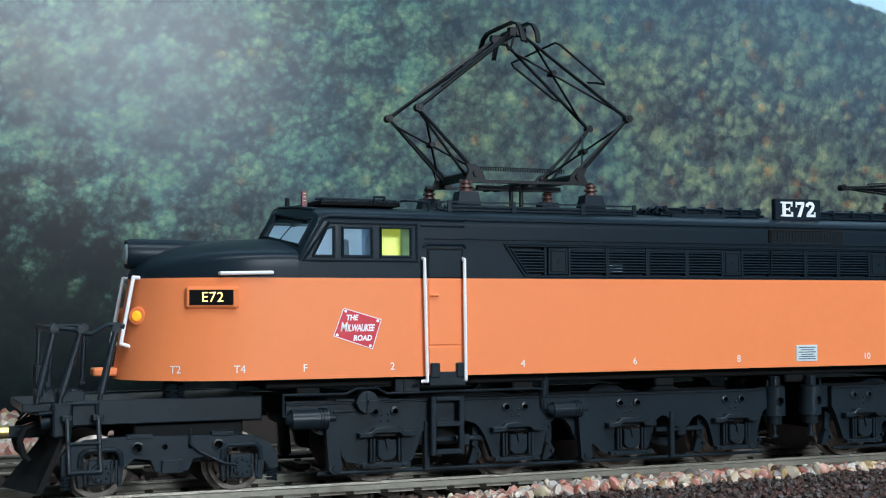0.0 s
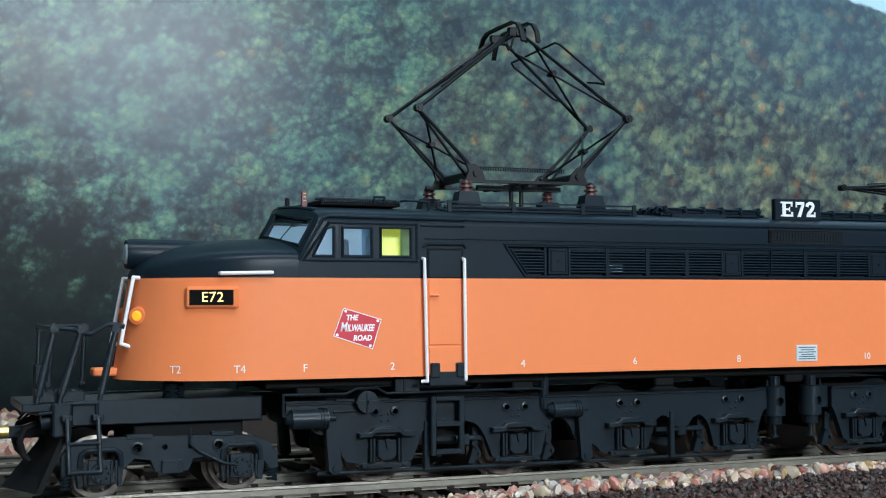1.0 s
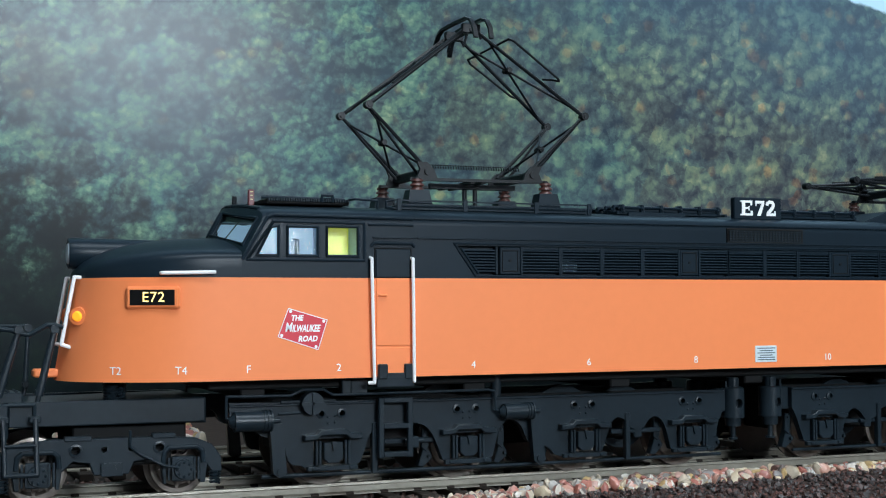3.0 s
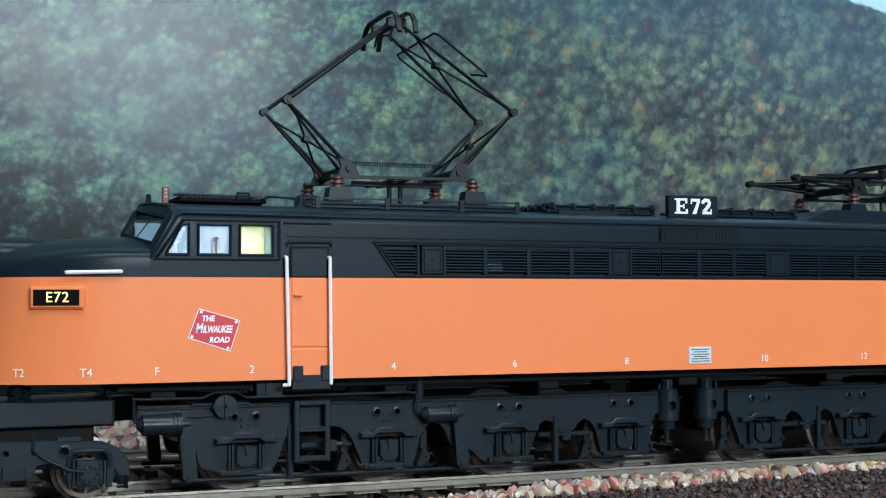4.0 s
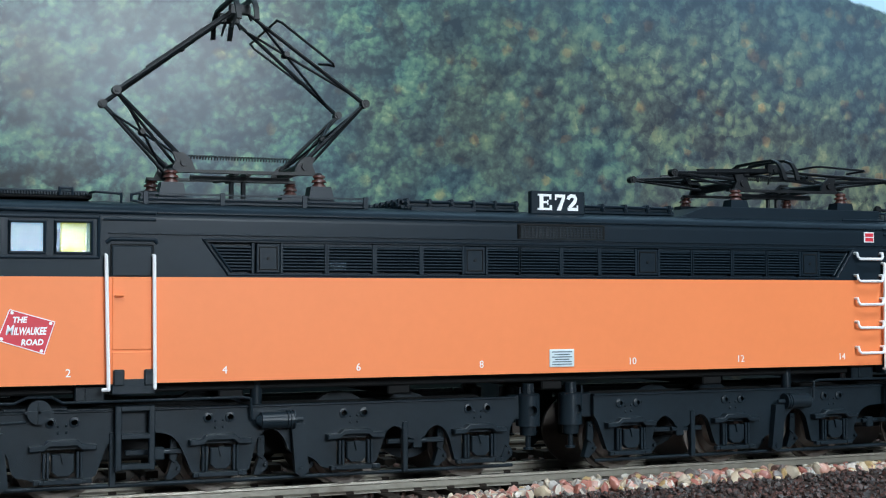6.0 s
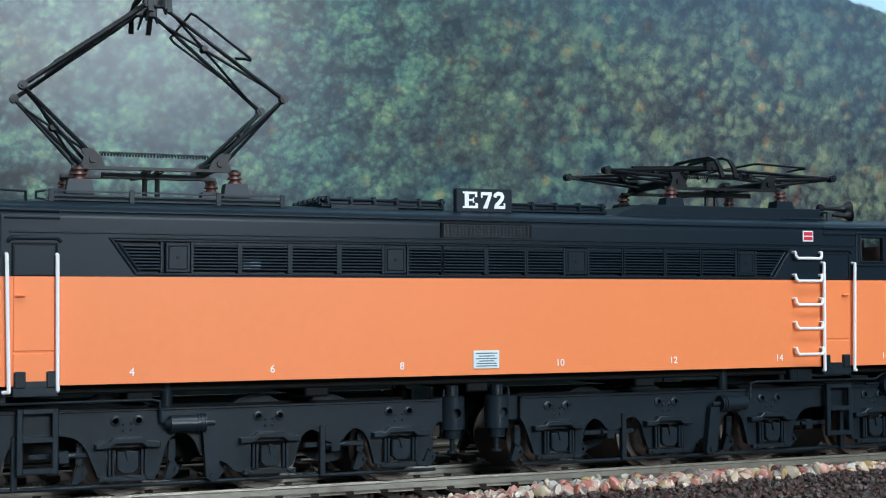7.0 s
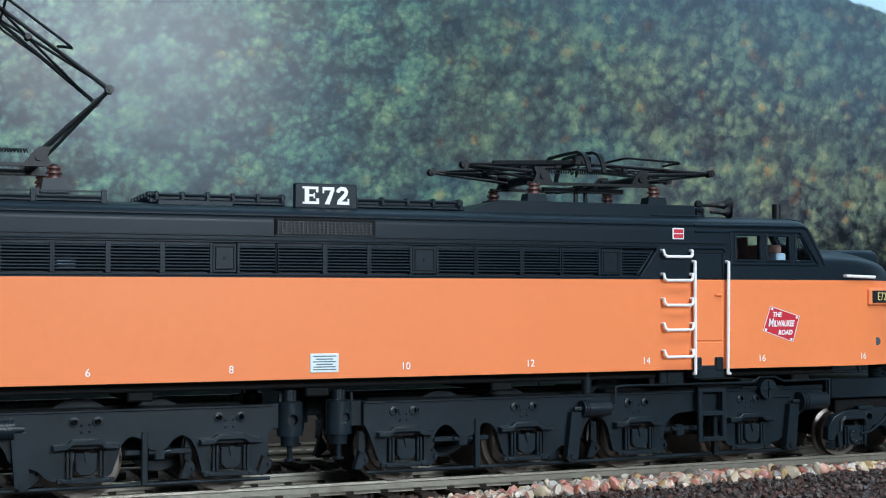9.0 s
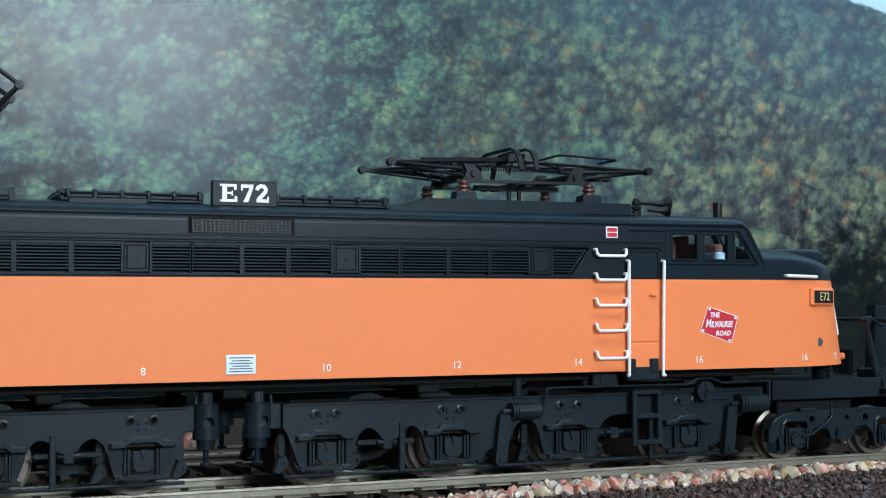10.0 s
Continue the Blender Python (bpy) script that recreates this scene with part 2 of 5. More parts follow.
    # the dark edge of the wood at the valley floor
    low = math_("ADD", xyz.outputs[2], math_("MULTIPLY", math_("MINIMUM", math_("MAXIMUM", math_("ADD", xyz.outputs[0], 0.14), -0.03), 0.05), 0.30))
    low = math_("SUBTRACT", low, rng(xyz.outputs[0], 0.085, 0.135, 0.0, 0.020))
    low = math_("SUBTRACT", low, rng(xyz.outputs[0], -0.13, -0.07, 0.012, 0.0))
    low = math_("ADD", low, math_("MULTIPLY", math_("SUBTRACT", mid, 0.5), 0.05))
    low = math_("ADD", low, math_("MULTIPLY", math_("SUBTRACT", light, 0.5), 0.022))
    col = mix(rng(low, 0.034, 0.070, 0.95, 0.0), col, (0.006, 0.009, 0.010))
    # sky over the ridge
    col = mix(rng(ridge, 0.1755, 0.1770, 0.0, 1.0), col, (0.50, 0.72, 0.88))
    L(col, p.inputs["Base Color"])
    p.inputs["Roughness"].default_value = 0.235
    p.inputs["Specular IOR Level"].default_value = 0.135
    return m


PRINT = forest_print()


# ---- shapes, in millimetres ----
def bm_new():
    return bmesh.new()


def link_mesh(name, bm, materials, smooth=29):
    me = bpy.data.meshes.new(name)
    bmesh.ops.scale(bm, vec=(MM, MM, MM), verts=bm.verts)
    bmesh.ops.recalc_face_normals(bm, faces=bm.faces)
    bm.to_mesh(me)
    bm.free()
    for m in materials if isinstance(materials, (list, tuple)) else (materials,):
        me.materials.append(m)
    if smooth:
        me.shade_smooth()
        me.set_sharp_from_angle(angle=radians(smooth))
    return me


def part(name, bm, material, parent, label="", smooth=29):
    ob = new(name, link_mesh(name, bm, material, smooth))
    ob.parent = parent
    return tagged(ob, label)


def thing(name, bm, material, label, category, group="", kind="", smooth=29):
    return tagged(new(name, link_mesh(name, bm, material, smooth)), label, category, group, kind)


def box(bm, x0, x1, y0, y1, z0, z1, bev=0.0, m=None):
    r = bmesh.ops.create_cube(bm, size=1)
    vs = r["verts"]
    bmesh.ops.scale(bm, vec=(abs(x1 - x0), abs(y1 - y0), abs(z1 - z0)), verts=vs)
    bmesh.ops.translate(bm, vec=((x0 + x1) / 2, (y0 + y1) / 2, (z0 + z1) / 2), verts=vs)
    if m:
        bmesh.ops.transform(bm, matrix=m, verts=vs)
    if bev:
        es = list({e for v in vs for e in v.link_edges})
        bmesh.ops.bevel(bm, geom=es, offset=bev, segments=1, affect="EDGES", profile=0.6)


def cyl(bm, a, b, r, r2=None, seg=16, caps=True):
    a, b = Vector(a), Vector(b)
    d = b - a
    m = Matrix.Translation((a + b) / 2) @ d.to_track_quat("Z", "Y").to_matrix().to_4x4()
    bmesh.ops.create_cone(bm, cap_ends=caps, segments=seg, radius1=r, radius2=r if r2 is None else r2, depth=d.length, matrix=m)


def ball(bm, c, r, seg=10):
    bmesh.ops.create_uvsphere(bm, u_segments=seg, v_segments=max(6, seg // 2), radius=r, matrix=Matrix.Translation(c))


def tube(bm, pts, r, seg=8):
    """A bent wire through pts, with round knees."""
    pts = [Vector(q) for q in pts]
    for a, b in zip(pts, pts[1:]):
        cyl(bm, a, b, r, seg=seg)
    for q in pts[1:-1]:
        ball(bm, q, r * 1.0, seg)


def bar(bm, a, b, w, h, up=(0, 0, 1)):
    """A flat bar from a to b, w wide and h deep."""
    a, b = Vector(a), Vector(b)
    d = (b - a)
    x = d.normalized()
    y = Vector(up).cross(x).normalized()
    z = x.cross(y)
    m = Matrix((x, y, z)).transposed().to_4x4()
    m.translation = (a + b) / 2
    box(bm, -d.length / 2, d.length / 2, -w / 2, w / 2, -h / 2, h / 2, 0, m)


def sweep(bm, pts, half, side):
    """A flat strip bent through pts: half is its half size along side and across it."""
    pts = [Vector(q) for q in pts]
    side = Vector(side).normalized()
    rows = []
    for i, q in enumerate(pts):
        d = (pts[min(len(pts) - 1, i + 1)] - pts[max(0, i - 1)]).normalized()
        n = d.cross(side).normalized()
        rows.append([q + side * half[0] + n * half[1], q - side * half[0] + n * half[1], q - side * half[0] - n * half[1], q + side * half[0] - n * half[1]])
    loft(bm, rows)


def plate(bm, outline, y0, y1, bev=0.0):
    """A closed outline of (x, z), pushed from y0 to y1."""
    a = [bm.verts.new((x, y0, z)) for x, z in outline]
    b = [bm.verts.new((x, y1, z)) for x, z in outline]
    n = len(a)
    fs = [bm.faces.new(a), bm.faces.new(b[::-1])]
    for i in range(n):
        fs.append(bm.faces.new((a[i], b[i], b[(i + 1) % n], a[(i + 1) % n])))
    bmesh.ops.recalc_face_normals(bm, faces=fs)
    if bev:
        front = [e for e in fs[0].edges]
        bmesh.ops.bevel(bm, geom=front, offset=bev, segments=1, affect="EDGES", profile=0.6)


def loft(bm, sections, close_ends=True):
    rows = [[bm.verts.new(q) for q in s] for s in sections]
    n = len(rows[0])
    for a, b in zip(rows, rows[1:]):
        for i in range(n):
            j = (i + 1) % n
            bm.faces.new((a[i], b[i], b[j], a[j]))
    if close_ends:
        bm.faces.new(rows[0])
        bm.faces.new(rows[-1][::-1])


def revolve(bm, profile, axis_y=True, seg=32, centre=(0, 0, 0)):
    """Profile of (radius, along) turned round the y axis."""
    rings = []
    for k in range(seg):
        a = 2 * math.pi * k / seg
        rings.append([bm.verts.new((centre[0] + r * math.cos(a), centre[1] + y, centre[2] + r * math.sin(a))) for r, y in profile])
    for k in range(seg):
        a, b = rings[k], rings[(k + 1) % seg]
        for i in range(len(profile) - 1):
            bm.faces.new((a[i], a[i + 1], b[i + 1], b[i]))


def letters(body, size, depth=0.0, spacing=1.0, bold=0.0):
    """Raised letters in the built-in font, as a bmesh in the x-z plane facing -y, centred on the origin; size in mm."""
    cu = bpy.data.curves.new("letters", "FONT")
    cu.body, cu.size, cu.extrude, cu.align_x, cu.align_y = body, size * 1.38, depth, "CENTER", "CENTER"
    cu.space_character, cu.offset = spacing, bold
    cu.resolution_u = 3
    ob = bpy.data.objects.new("letters", cu)
    scene.collection.objects.link(ob)
    bpy.context.view_layer.update()
    me = bpy.data.meshes.new_from_object(ob.evaluated_get(bpy.context.evaluated_depsgraph_get()))
    bm = bm_new()
    bm.from_mesh(me)
    bpy.data.objects.remove(ob)
    bpy.data.curves.remove(cu)
    bpy.data.meshes.remove(me)
    bmesh.ops.transform(bm, matrix=Matrix.Rotation(radians(90), 4, "X"), verts=bm.verts)
    return bm


def merge(bm, other, m=None):
    """Adds another bmesh's faces to bm and frees it."""
    vs = {}
    for v in other.verts:
        vs[v] = bm.verts.new(m @ v.co if m else v.co)
    for f in other.faces:
        try:
            bm.faces.new([vs[v] for v in f.verts])
        except ValueError:
            pass
    other.free()


# ---- the layout: ground, track, ballast, backdrop, room ----
def bumpy(x, y):
    return noise.noise(Vector((x * 0.06, y * 0.06, 0))) * 0.5 + noise.noise(Vector((x * 0.3, y * 0.3, 5))) * 0.25


def edge_y(x):
    """Where the pale ballast gives way to dark soil in front of the track."""
    return -23.2 + 0.075 * (x + 20) + 2.2 * noise.noise(Vector((x * 0.09, 1.7, 0)))


def ground_z(x, y):
    if y < -10:
        rise = max(0.0, min(1.0, (-10 - y - max(0.0, -46 - x) * 0.21) / 13))
        return -3.9 + 1.75 * rise + 0.5 * bumpy(x, y)
    return -3.3 + 0.35 * bumpy(x, y) - (0.9 if y > 18 else 0) + 6.5 * max(0.0, min(1.0, (y - 78) / 46))


def build_ground():
    bm = bm_new()
    xs = [-1400, -700, -300] + list(np.arange(-200, 240, 4.0)) + [300, 700, 1400]
    ys = [-1400, -500, -200, -120] + list(np.arange(-90, 132, 4.0))
    grid = [[bm.verts.new((x, y, ground_z(x, y))) for x in xs] for y in ys]
    for a, b in zip(grid, grid[1:]):
        for i in range(len(xs) - 1):
            bm.faces.new((a[i], a[i + 1], b[i + 1], b[i]))
    thing("ground", bm, GROUND, "dark brown scenery soil on the layout board", "ground", kind="structure")


build_ground()


def build_backdrop():
    bm = bm_new()
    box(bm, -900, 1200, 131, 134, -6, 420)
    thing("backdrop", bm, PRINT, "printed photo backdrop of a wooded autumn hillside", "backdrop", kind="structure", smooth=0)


build_backdrop()


def build_room():
    for name, c in (("wall_south", (-1500, 1500, -1560, -1500, -900, 1500)), ("wall_north", (-1500, 1500, 1500, 1560, -900, 1500)), ("wall_west", (-1560, -1500, -1560, 1560, -900, 1500)), ("wall_east", (1500, 1560, -1560, 1560, -900, 1500))):
        bm = bm_new()
        box(bm, *c)
        thing(name, bm, WALL, "plain painted room wall", "wall", kind="structure", smooth=0)
    bm = bm_new()
    box(bm, -1560, 1560, -1560, 1560, 1500, 1560)
    thing("ceiling", bm, WALL, "plain painted ceiling", "ceiling", kind="structure", smooth=0)
    bm = bm_new()
    box(bm, -1560, 1560, -1560, 1560, -960, -900)
    thing("floor", bm, WALL, "plain room floor", "floor", kind="structure", smooth=0)


build_room()

RAIL_PROFILE = ((-0.42, 0.0), (0.42, 0.0), (0.45, -0.45), (0.17, -0.65), (0.17, -1.55), (0.95, -1.85), (0.95, -2.1), (-0.95, -2.1), (-0.95, -1.85), (-0.17, -1.55), (-0.17, -0.65), (-0.45, -0.45))


def build_track(y_mid, tagword, x0=-330, x1=420):
    tr = tagged(new("railway_track"), "nickel silver rails on dark ties" + tagword, "track")
    for side in (-1, 1):
        bm = bm_new()
        y = y_mid + side * 8.7
        loft(bm, [[(x, y + a, b) for a, b in RAIL_PROFILE] for x in (x0, x1)])
        part("rail", bm, STEEL, tr)
    bm = bm_new()
    box(bm, -1.35, 1.35, -15, 15, -3.6, -2.1, 0.12)
    for sy in (-8.7, 8.7):
        for s in (-1, 1):
            box(bm, -0.75, 0.75, sy + s * 0.6 - 0.45, sy + s * 0.6 + 0.45, -2.1, -1.62, 0.08)
    me = link_mesh("tie", bm, TIE)
    n = int((x1 - x0) / 6.6)
    for i in range(n):
        t = new("tie", me)
        t.parent = tr
        t.location = ((x0 + 4 + i * 6.6) * MM, y_mid * MM, 0)
    return tr


build_track(0, "")
build_track(56, " on the second line behind")


def pebble(rng, r, level=1):
    """A broken stone with blunted corners."""
    bm = bm_new()
    bmesh.ops.create_icosphere(bm, subdivisions=level, radius=r)
    k = Vector((rng.uniform(0.8, 1.3), rng.uniform(0.7, 1.1), rng.uniform(0.6, 0.95)))
    off = Vector((rng.uniform(0, 50), rng.uniform(0, 50), rng.uniform(0, 50)))
    cuts = [(Vector((rng.uniform(-1, 1), rng.uniform(-1, 1), rng.uniform(-1, 1))).normalized(), rng.uniform(0.5, 0.8) * r) for _ in range(9)]
    for v in bm.verts:
        for n, d in cuts:
            over = v.co.dot(n) - d
            if over > 0:
                v.co -= n * over
        v.co *= 1 + 0.16 * noise.noise(v.co / r * 1.3 + off)
        v.co = Vector((v.co.x * k.x, v.co.y * k.y, v.co.z * k.z))
    return bm


def stones():
    rng = random.Random(4)
    meshes = []
    for i in range(14):
        bm = pebble(rng, 1.1, 2)
        meshes.append(link_mesh("stone", bm, STONE, smooth=32))
    bed = tagged(new("ballast_bed"), "pale pink, white and ochre ballast stones beside the track", "ballast")
    spots = []
    for i in range(3900):
        x, y = rng.uniform(-120, 130), rng.uniform(-31, -11.4)
        e = edge_y(x)
        if y > -11.4 - max(0.0, -46 - x) * 0.21 + rng.uniform(-1.0, 0.6):
            continue
        if y < e and rng.random() < min(1.0, (e - y) / 2.5):
            continue
        spots.append((x, y))
    near = [s for s in spots if -70 < s[0] < 30 and s[1] < -11.6][:300]
    rest = [s for s in spots if s not in set(near)]
    for x, y in near:
        ob = new("stone", rng.choice(meshes))
        ob.parent = bed
        r = rng.uniform(0.75, 1.5)
        ob.matrix_basis = pose(x * MM, y * MM, (ground_z(x, y) + 0.55 * r + rng.uniform(0.2, 0.7)) * MM, rng.uniform(0, 360), rng.uniform(0, 360), rng.uniform(0, 360)) @ Matrix.Scale(r, 4)
    bulk(rest, rng, "stone_mass", STONE_MASS, bed, 0.6, 1.35, 0.55, 1.0, 2)


def bulk(spots, rng, name, material, parent, r0, r1, lift, flat=1.0, level=1, skew=1.0):
    """Many broken stones in one mesh."""
    src = []
    for i in range(8):
        bm = pebble(rng, 1.1, level)
        src.append((np.array([v.co[:] for v in bm.verts]), [[v.index for v in f.verts] for f in bm.faces]))
        bm.free()
    vs, fs = [], []
    for x, y in spots:
        co, fc = rng.choice(src)
        r = r0 + (r1 - r0) * rng.random() ** skew
        m = np.array(Euler((rng.uniform(0, 6), rng.uniform(0, 6), rng.uniform(0, 6))).to_matrix())
        q = (co @ m.T) * (r, r, r * flat) + (x, y, ground_z(x, y) + r * lift)
        o = len(vs)
        vs.extend(map(tuple, q * MM))
        fs.extend([[o + k for k in f] for f in fc])
    me = bpy.data.meshes.new(name)
    me.from_pydata(vs, [], fs)
    me.materials.append(material)
    me.shade_smooth()
    me.set_sharp_from_angle(angle=radians(22))
    ob = new(name, me)
    if parent:
        ob.parent = parent
    return tagged(ob, kind="stuff")


def soil():
    rng = random.Random(9)
    spots = []
    while len(spots) < 15000:
        x, y = rng.uniform(-110, 150), -17 - rng.random() ** 1.3 * 70
        if y < edge_y(x) + 1.5 * rng.random():
            spots.append((x, y))
    ob = bulk(spots, rng, "soil_crumbs", SOIL, None, 0.16, 1.0, 0.45, 0.8, 1, 2.2)
    tagged(ob, "dark brown crumbly soil in front of the track", "soil")
    spots = []
    for i in range(5200):
        x, y = rng.uniform(-190, 240), rng.choice((rng.uniform(-8, 8), rng.uniform(9.5, 46), rng.uniform(-14, -10)))
        spots.append((x, y))
    bank = [(rng.uniform(-230, -100), rng.uniform(84, 127)) for i in range(1100)]
    ob = bulk(bank, rng, "ballast_bank", STONE_MASS, None, 1.4, 3.4, 0.2, 1.0, 2)
    tagged(ob, "pale pink and cream stones heaped behind the tracks", "ballast")
    ob = bulk(spots, rng, "brown_ballast", BEDROCK, None, 0.5, 1.2, 0.2, 1.0, 2)
    tagged(ob, "brown ballast between and behind the rails", "ballast")


# ---- the locomotive ----
loco = tagged(new("electric_locomotive"), "orange and black model electric locomotive with twin pantographs on rails", "locomotive")
AXLES = (-140.0, -116.3, -90.3, -64.4, -40.2, -16.2)
HALF, BELT, SILL = 17.9, 36.9, 19.35


def tip(z):
    return 135.9 - (z - SILL) * 0.155


NOSE, CURVE = 111.0, 2.05      # where the sides begin to close, and how round the nose is


def half_width(x, z):
    u = (abs(x) - NOSE) / (tip(z) - NOSE)
    return HALF if u <= 0 else HALF * max(0.0, 1 - min(1.0, u) ** CURVE) ** (1 / CURVE)


def plan_ring(z):
    xs = [NOSE + (tip(z) - NOSE) * math.sin(math.pi / 2 * k / 18) for k in range(19)]
    right = [(x, half_width(x, z)) for x in xs]
    ring = [(x, -y) for x, y in right] + [(x, y) for x, y in right[::-1][1:]]
    ring += [(-x, y) for x, y in ring[::-1]]
    return [(x, y, z) for x, y in ring]


def build_lower():
    bm = bm_new()
    zs = (SILL, SILL + 0.3, 24, 28, 32, BELT)
    rows = [[bm.verts.new(q) for q in plan_ring(z)] for z in zs]
    n = len(rows[0])
    for a, b in zip(rows, rows[1:]):
        for i in range(n):
            bm.faces.new((a[i], a[(i + 1) % n], b[(i + 1) % n], b[i]))
    bm.faces.new(rows[0])
    bm.faces.new(rows[-1])
    bmesh.ops.remove_doubles(bm, verts=bm.verts, dist=0.001)
    return part("lower_body", bm, ORANGE, loco, "smooth orange painted body side")


lower = build_lower()


def cut(ob, cutters):
    """Cuts openings through a mesh and keeps the plain result."""
    for c in cutters:
        md = ob.modifiers.new("cut", "BOOLEAN")
        md.operation, md.solver, md.object = "DIFFERENCE", "EXACT", c
    bpy.context.view_layer.update()
    me = bpy.data.meshes.new_from_object(ob.evaluated_get(bpy.context.evaluated_depsgraph_get()))
    ob.modifiers.clear()
    old = ob.data
    ob.data = me
    me.name = old.name
    bpy.data.meshes.remove(old)
    for c in cutters:
        d = c.data
        bpy.data.objects.remove(c)
        bpy.data.meshes.remove(d)
    me.shade_smooth()
    me.set_sharp_from_angle(angle=radians(24))


def cutter(fill, material):
    bm = bm_new()
    fill(bm)
    return new("cutter", link_mesh("cutter", bm, material, 0))


ROOF = ((17.9, BELT), (17.9, 43.5), (17.9, 46.4), (17.9, 46.55), (17.8, 47.15), (17.5, 47.75), (16.95, 48.3), (16.2, 48.72), (15.2, 49.05), (14.0, 49.3), (13.85, 49.33), (7.0, 50.15), (0.0, 50.4))


FRONT_JOINT = 99.9


def cab_face(y, z):
    """How far out the raked and bowed cab front stands."""
    return 107.0 - 0.55 * max(0.0, z - 40.5) + 4.2 * (1 - (abs(y) / 18) ** 1.5)


def roof_z(y):
    """The height of the roof's skin at y."""
    ys, zs = zip(*[q for q in ROOF if q[1] > 46.4][::-1])
    return float(np.interp(abs(y), ys, zs))


def build_cab_front(s):
    bm = bm_new()
    half = (17.9, 17.8, 17.5, 16.95, 16.2, 15.2, 14.0, 11.5, 9.0, 6.0, 3.0)
    rows = []
    for y in [-q for q in half] + [0.0] + list(half[::-1]):
        top = roof_z(y)
        zf = [BELT + 0.05, 40.5, 42.5, 44.5, top - 1.2, top - 0.5]
        row = [(s * cab_face(y, z), y, z) for z in zf]
        row += [(s * (cab_face(y, top) - 0.35), y, top - 0.12), (s * (cab_face(y, top) - 1.4), y, top), (s * FRONT_JOINT, y, top), (s * FRONT_JOINT, y, BELT + 0.05)]
        rows.append(row)
    loft(bm, rows)
    bmesh.ops.triangulate(bm, faces=[f for f in bm.faces if len(f.verts) > 4])
    front = part("cab_front", bm, BLACK, loco, "bowed black cab front with raked windscreen openings")
    cs = [cutter(lambda b: loft(b, [cab_plan(s, z) for z in (38.0, 40.5, 47.3)]), BLACK), cutter(lambda b: plate(b, cab_window(s, W1), -20, 20), BLACK)]
    for sy in (-1, 1):
        cs.append(cutter(lambda b: loft(b, [[(s * x, sy * yy, zz) for yy, zz in WINDSCREEN] for x in (115, 100.5)]), BLACK))
    cut(front, cs)


W1 = [(-104.5, 40.7), (-102.0, 45.6), (-100.7, 45.9), (-100.7, 40.7)]
W2 = [(-99.1, 40.7), (-99.1, 45.8), (-93.6, 45.8), (-93.6, 40.7)]
W3 = [(-92.0, 40.7), (-92.0, 45.9), (-86.2, 45.9), (-86.2, 40.7)]


def flip(o):
    return [(-x, z) for x, z in o]


WINDSCREEN = ((1.0, 44.8), (16.1, 42.6), (16.1, 47.2), (1.0, 49.0))


def cab_window(s, o):
    """A window outline at the leading (s -1) or the trailing cab, which has its windows a little nearer the middle."""
    return o if s < 0 else [(-x - 0.9, z) for x, z in o]


def cab_plan(s, z):
    """The cab's inside, which follows the bowed front."""
    ring = [(s * 84.6, -16.9, z)]
    for y in (-16.9, -12.0, -6.0, 0.0, 6.0, 12.0, 16.9):
        ring.append((s * (cab_face(y, z) - 0.8), y, z))
    return ring + [(s * 84.6, 16.9, z)]


def build_upper():
    bm = bm_new()
    section = list(ROOF) + [(-y, z) for y, z in ROOF[-2::-1]]
    loft(bm, [[(x, y, z) for y, z in section] for x in (-FRONT_JOINT, FRONT_JOINT)])
    bmesh.ops.triangulate(bm, faces=[f for f in bm.faces if len(f.verts) > 4])
    up = part("upper_body", bm, BLACK, loco, "satin black roof and cab")
    cs = []
    for end in (-1, 1):
        cs.append(cutter(lambda b: loft(b, [cab_plan(end, z) for z in (38.0, 40.5, 47.6)]), BLACK))
        for w in (W2, W3):
            cs.append(cutter(lambda b: plate(b, cab_window(end, w), -20, 20), BLACK))
    for sy in (-1, 1):
        cs.append(cutter(lambda b: plate(b, [(-67.2, 42.9), (-63.3, 37.55), (63.3, 37.55), (67.2, 42.9)], sy * 16.6, sy * 20), DARK))
    cut(up, cs)
    return up


upper = build_upper()
for s in (-1, 1):
    build_cab_front(s)


def hood_top(x):
    u = min(1.0, max(0.0, (abs(x) - 108) / (tip(BELT) - 108)))
    return BELT + 7.5 * (1 - u ** 2.2) ** 0.5


# upright side, rounded shoulder, gently crowned top: shares of the half width and of the height
HOOD_SECTION = ((1, 0), (1, 0.2), (1, 0.4), (0.994, 0.48), (0.972, 0.55), (0.93, 0.61), (0.85, 0.68), (0.7, 0.78), (0.5, 0.89), (0.25, 0.97), (0, 1))


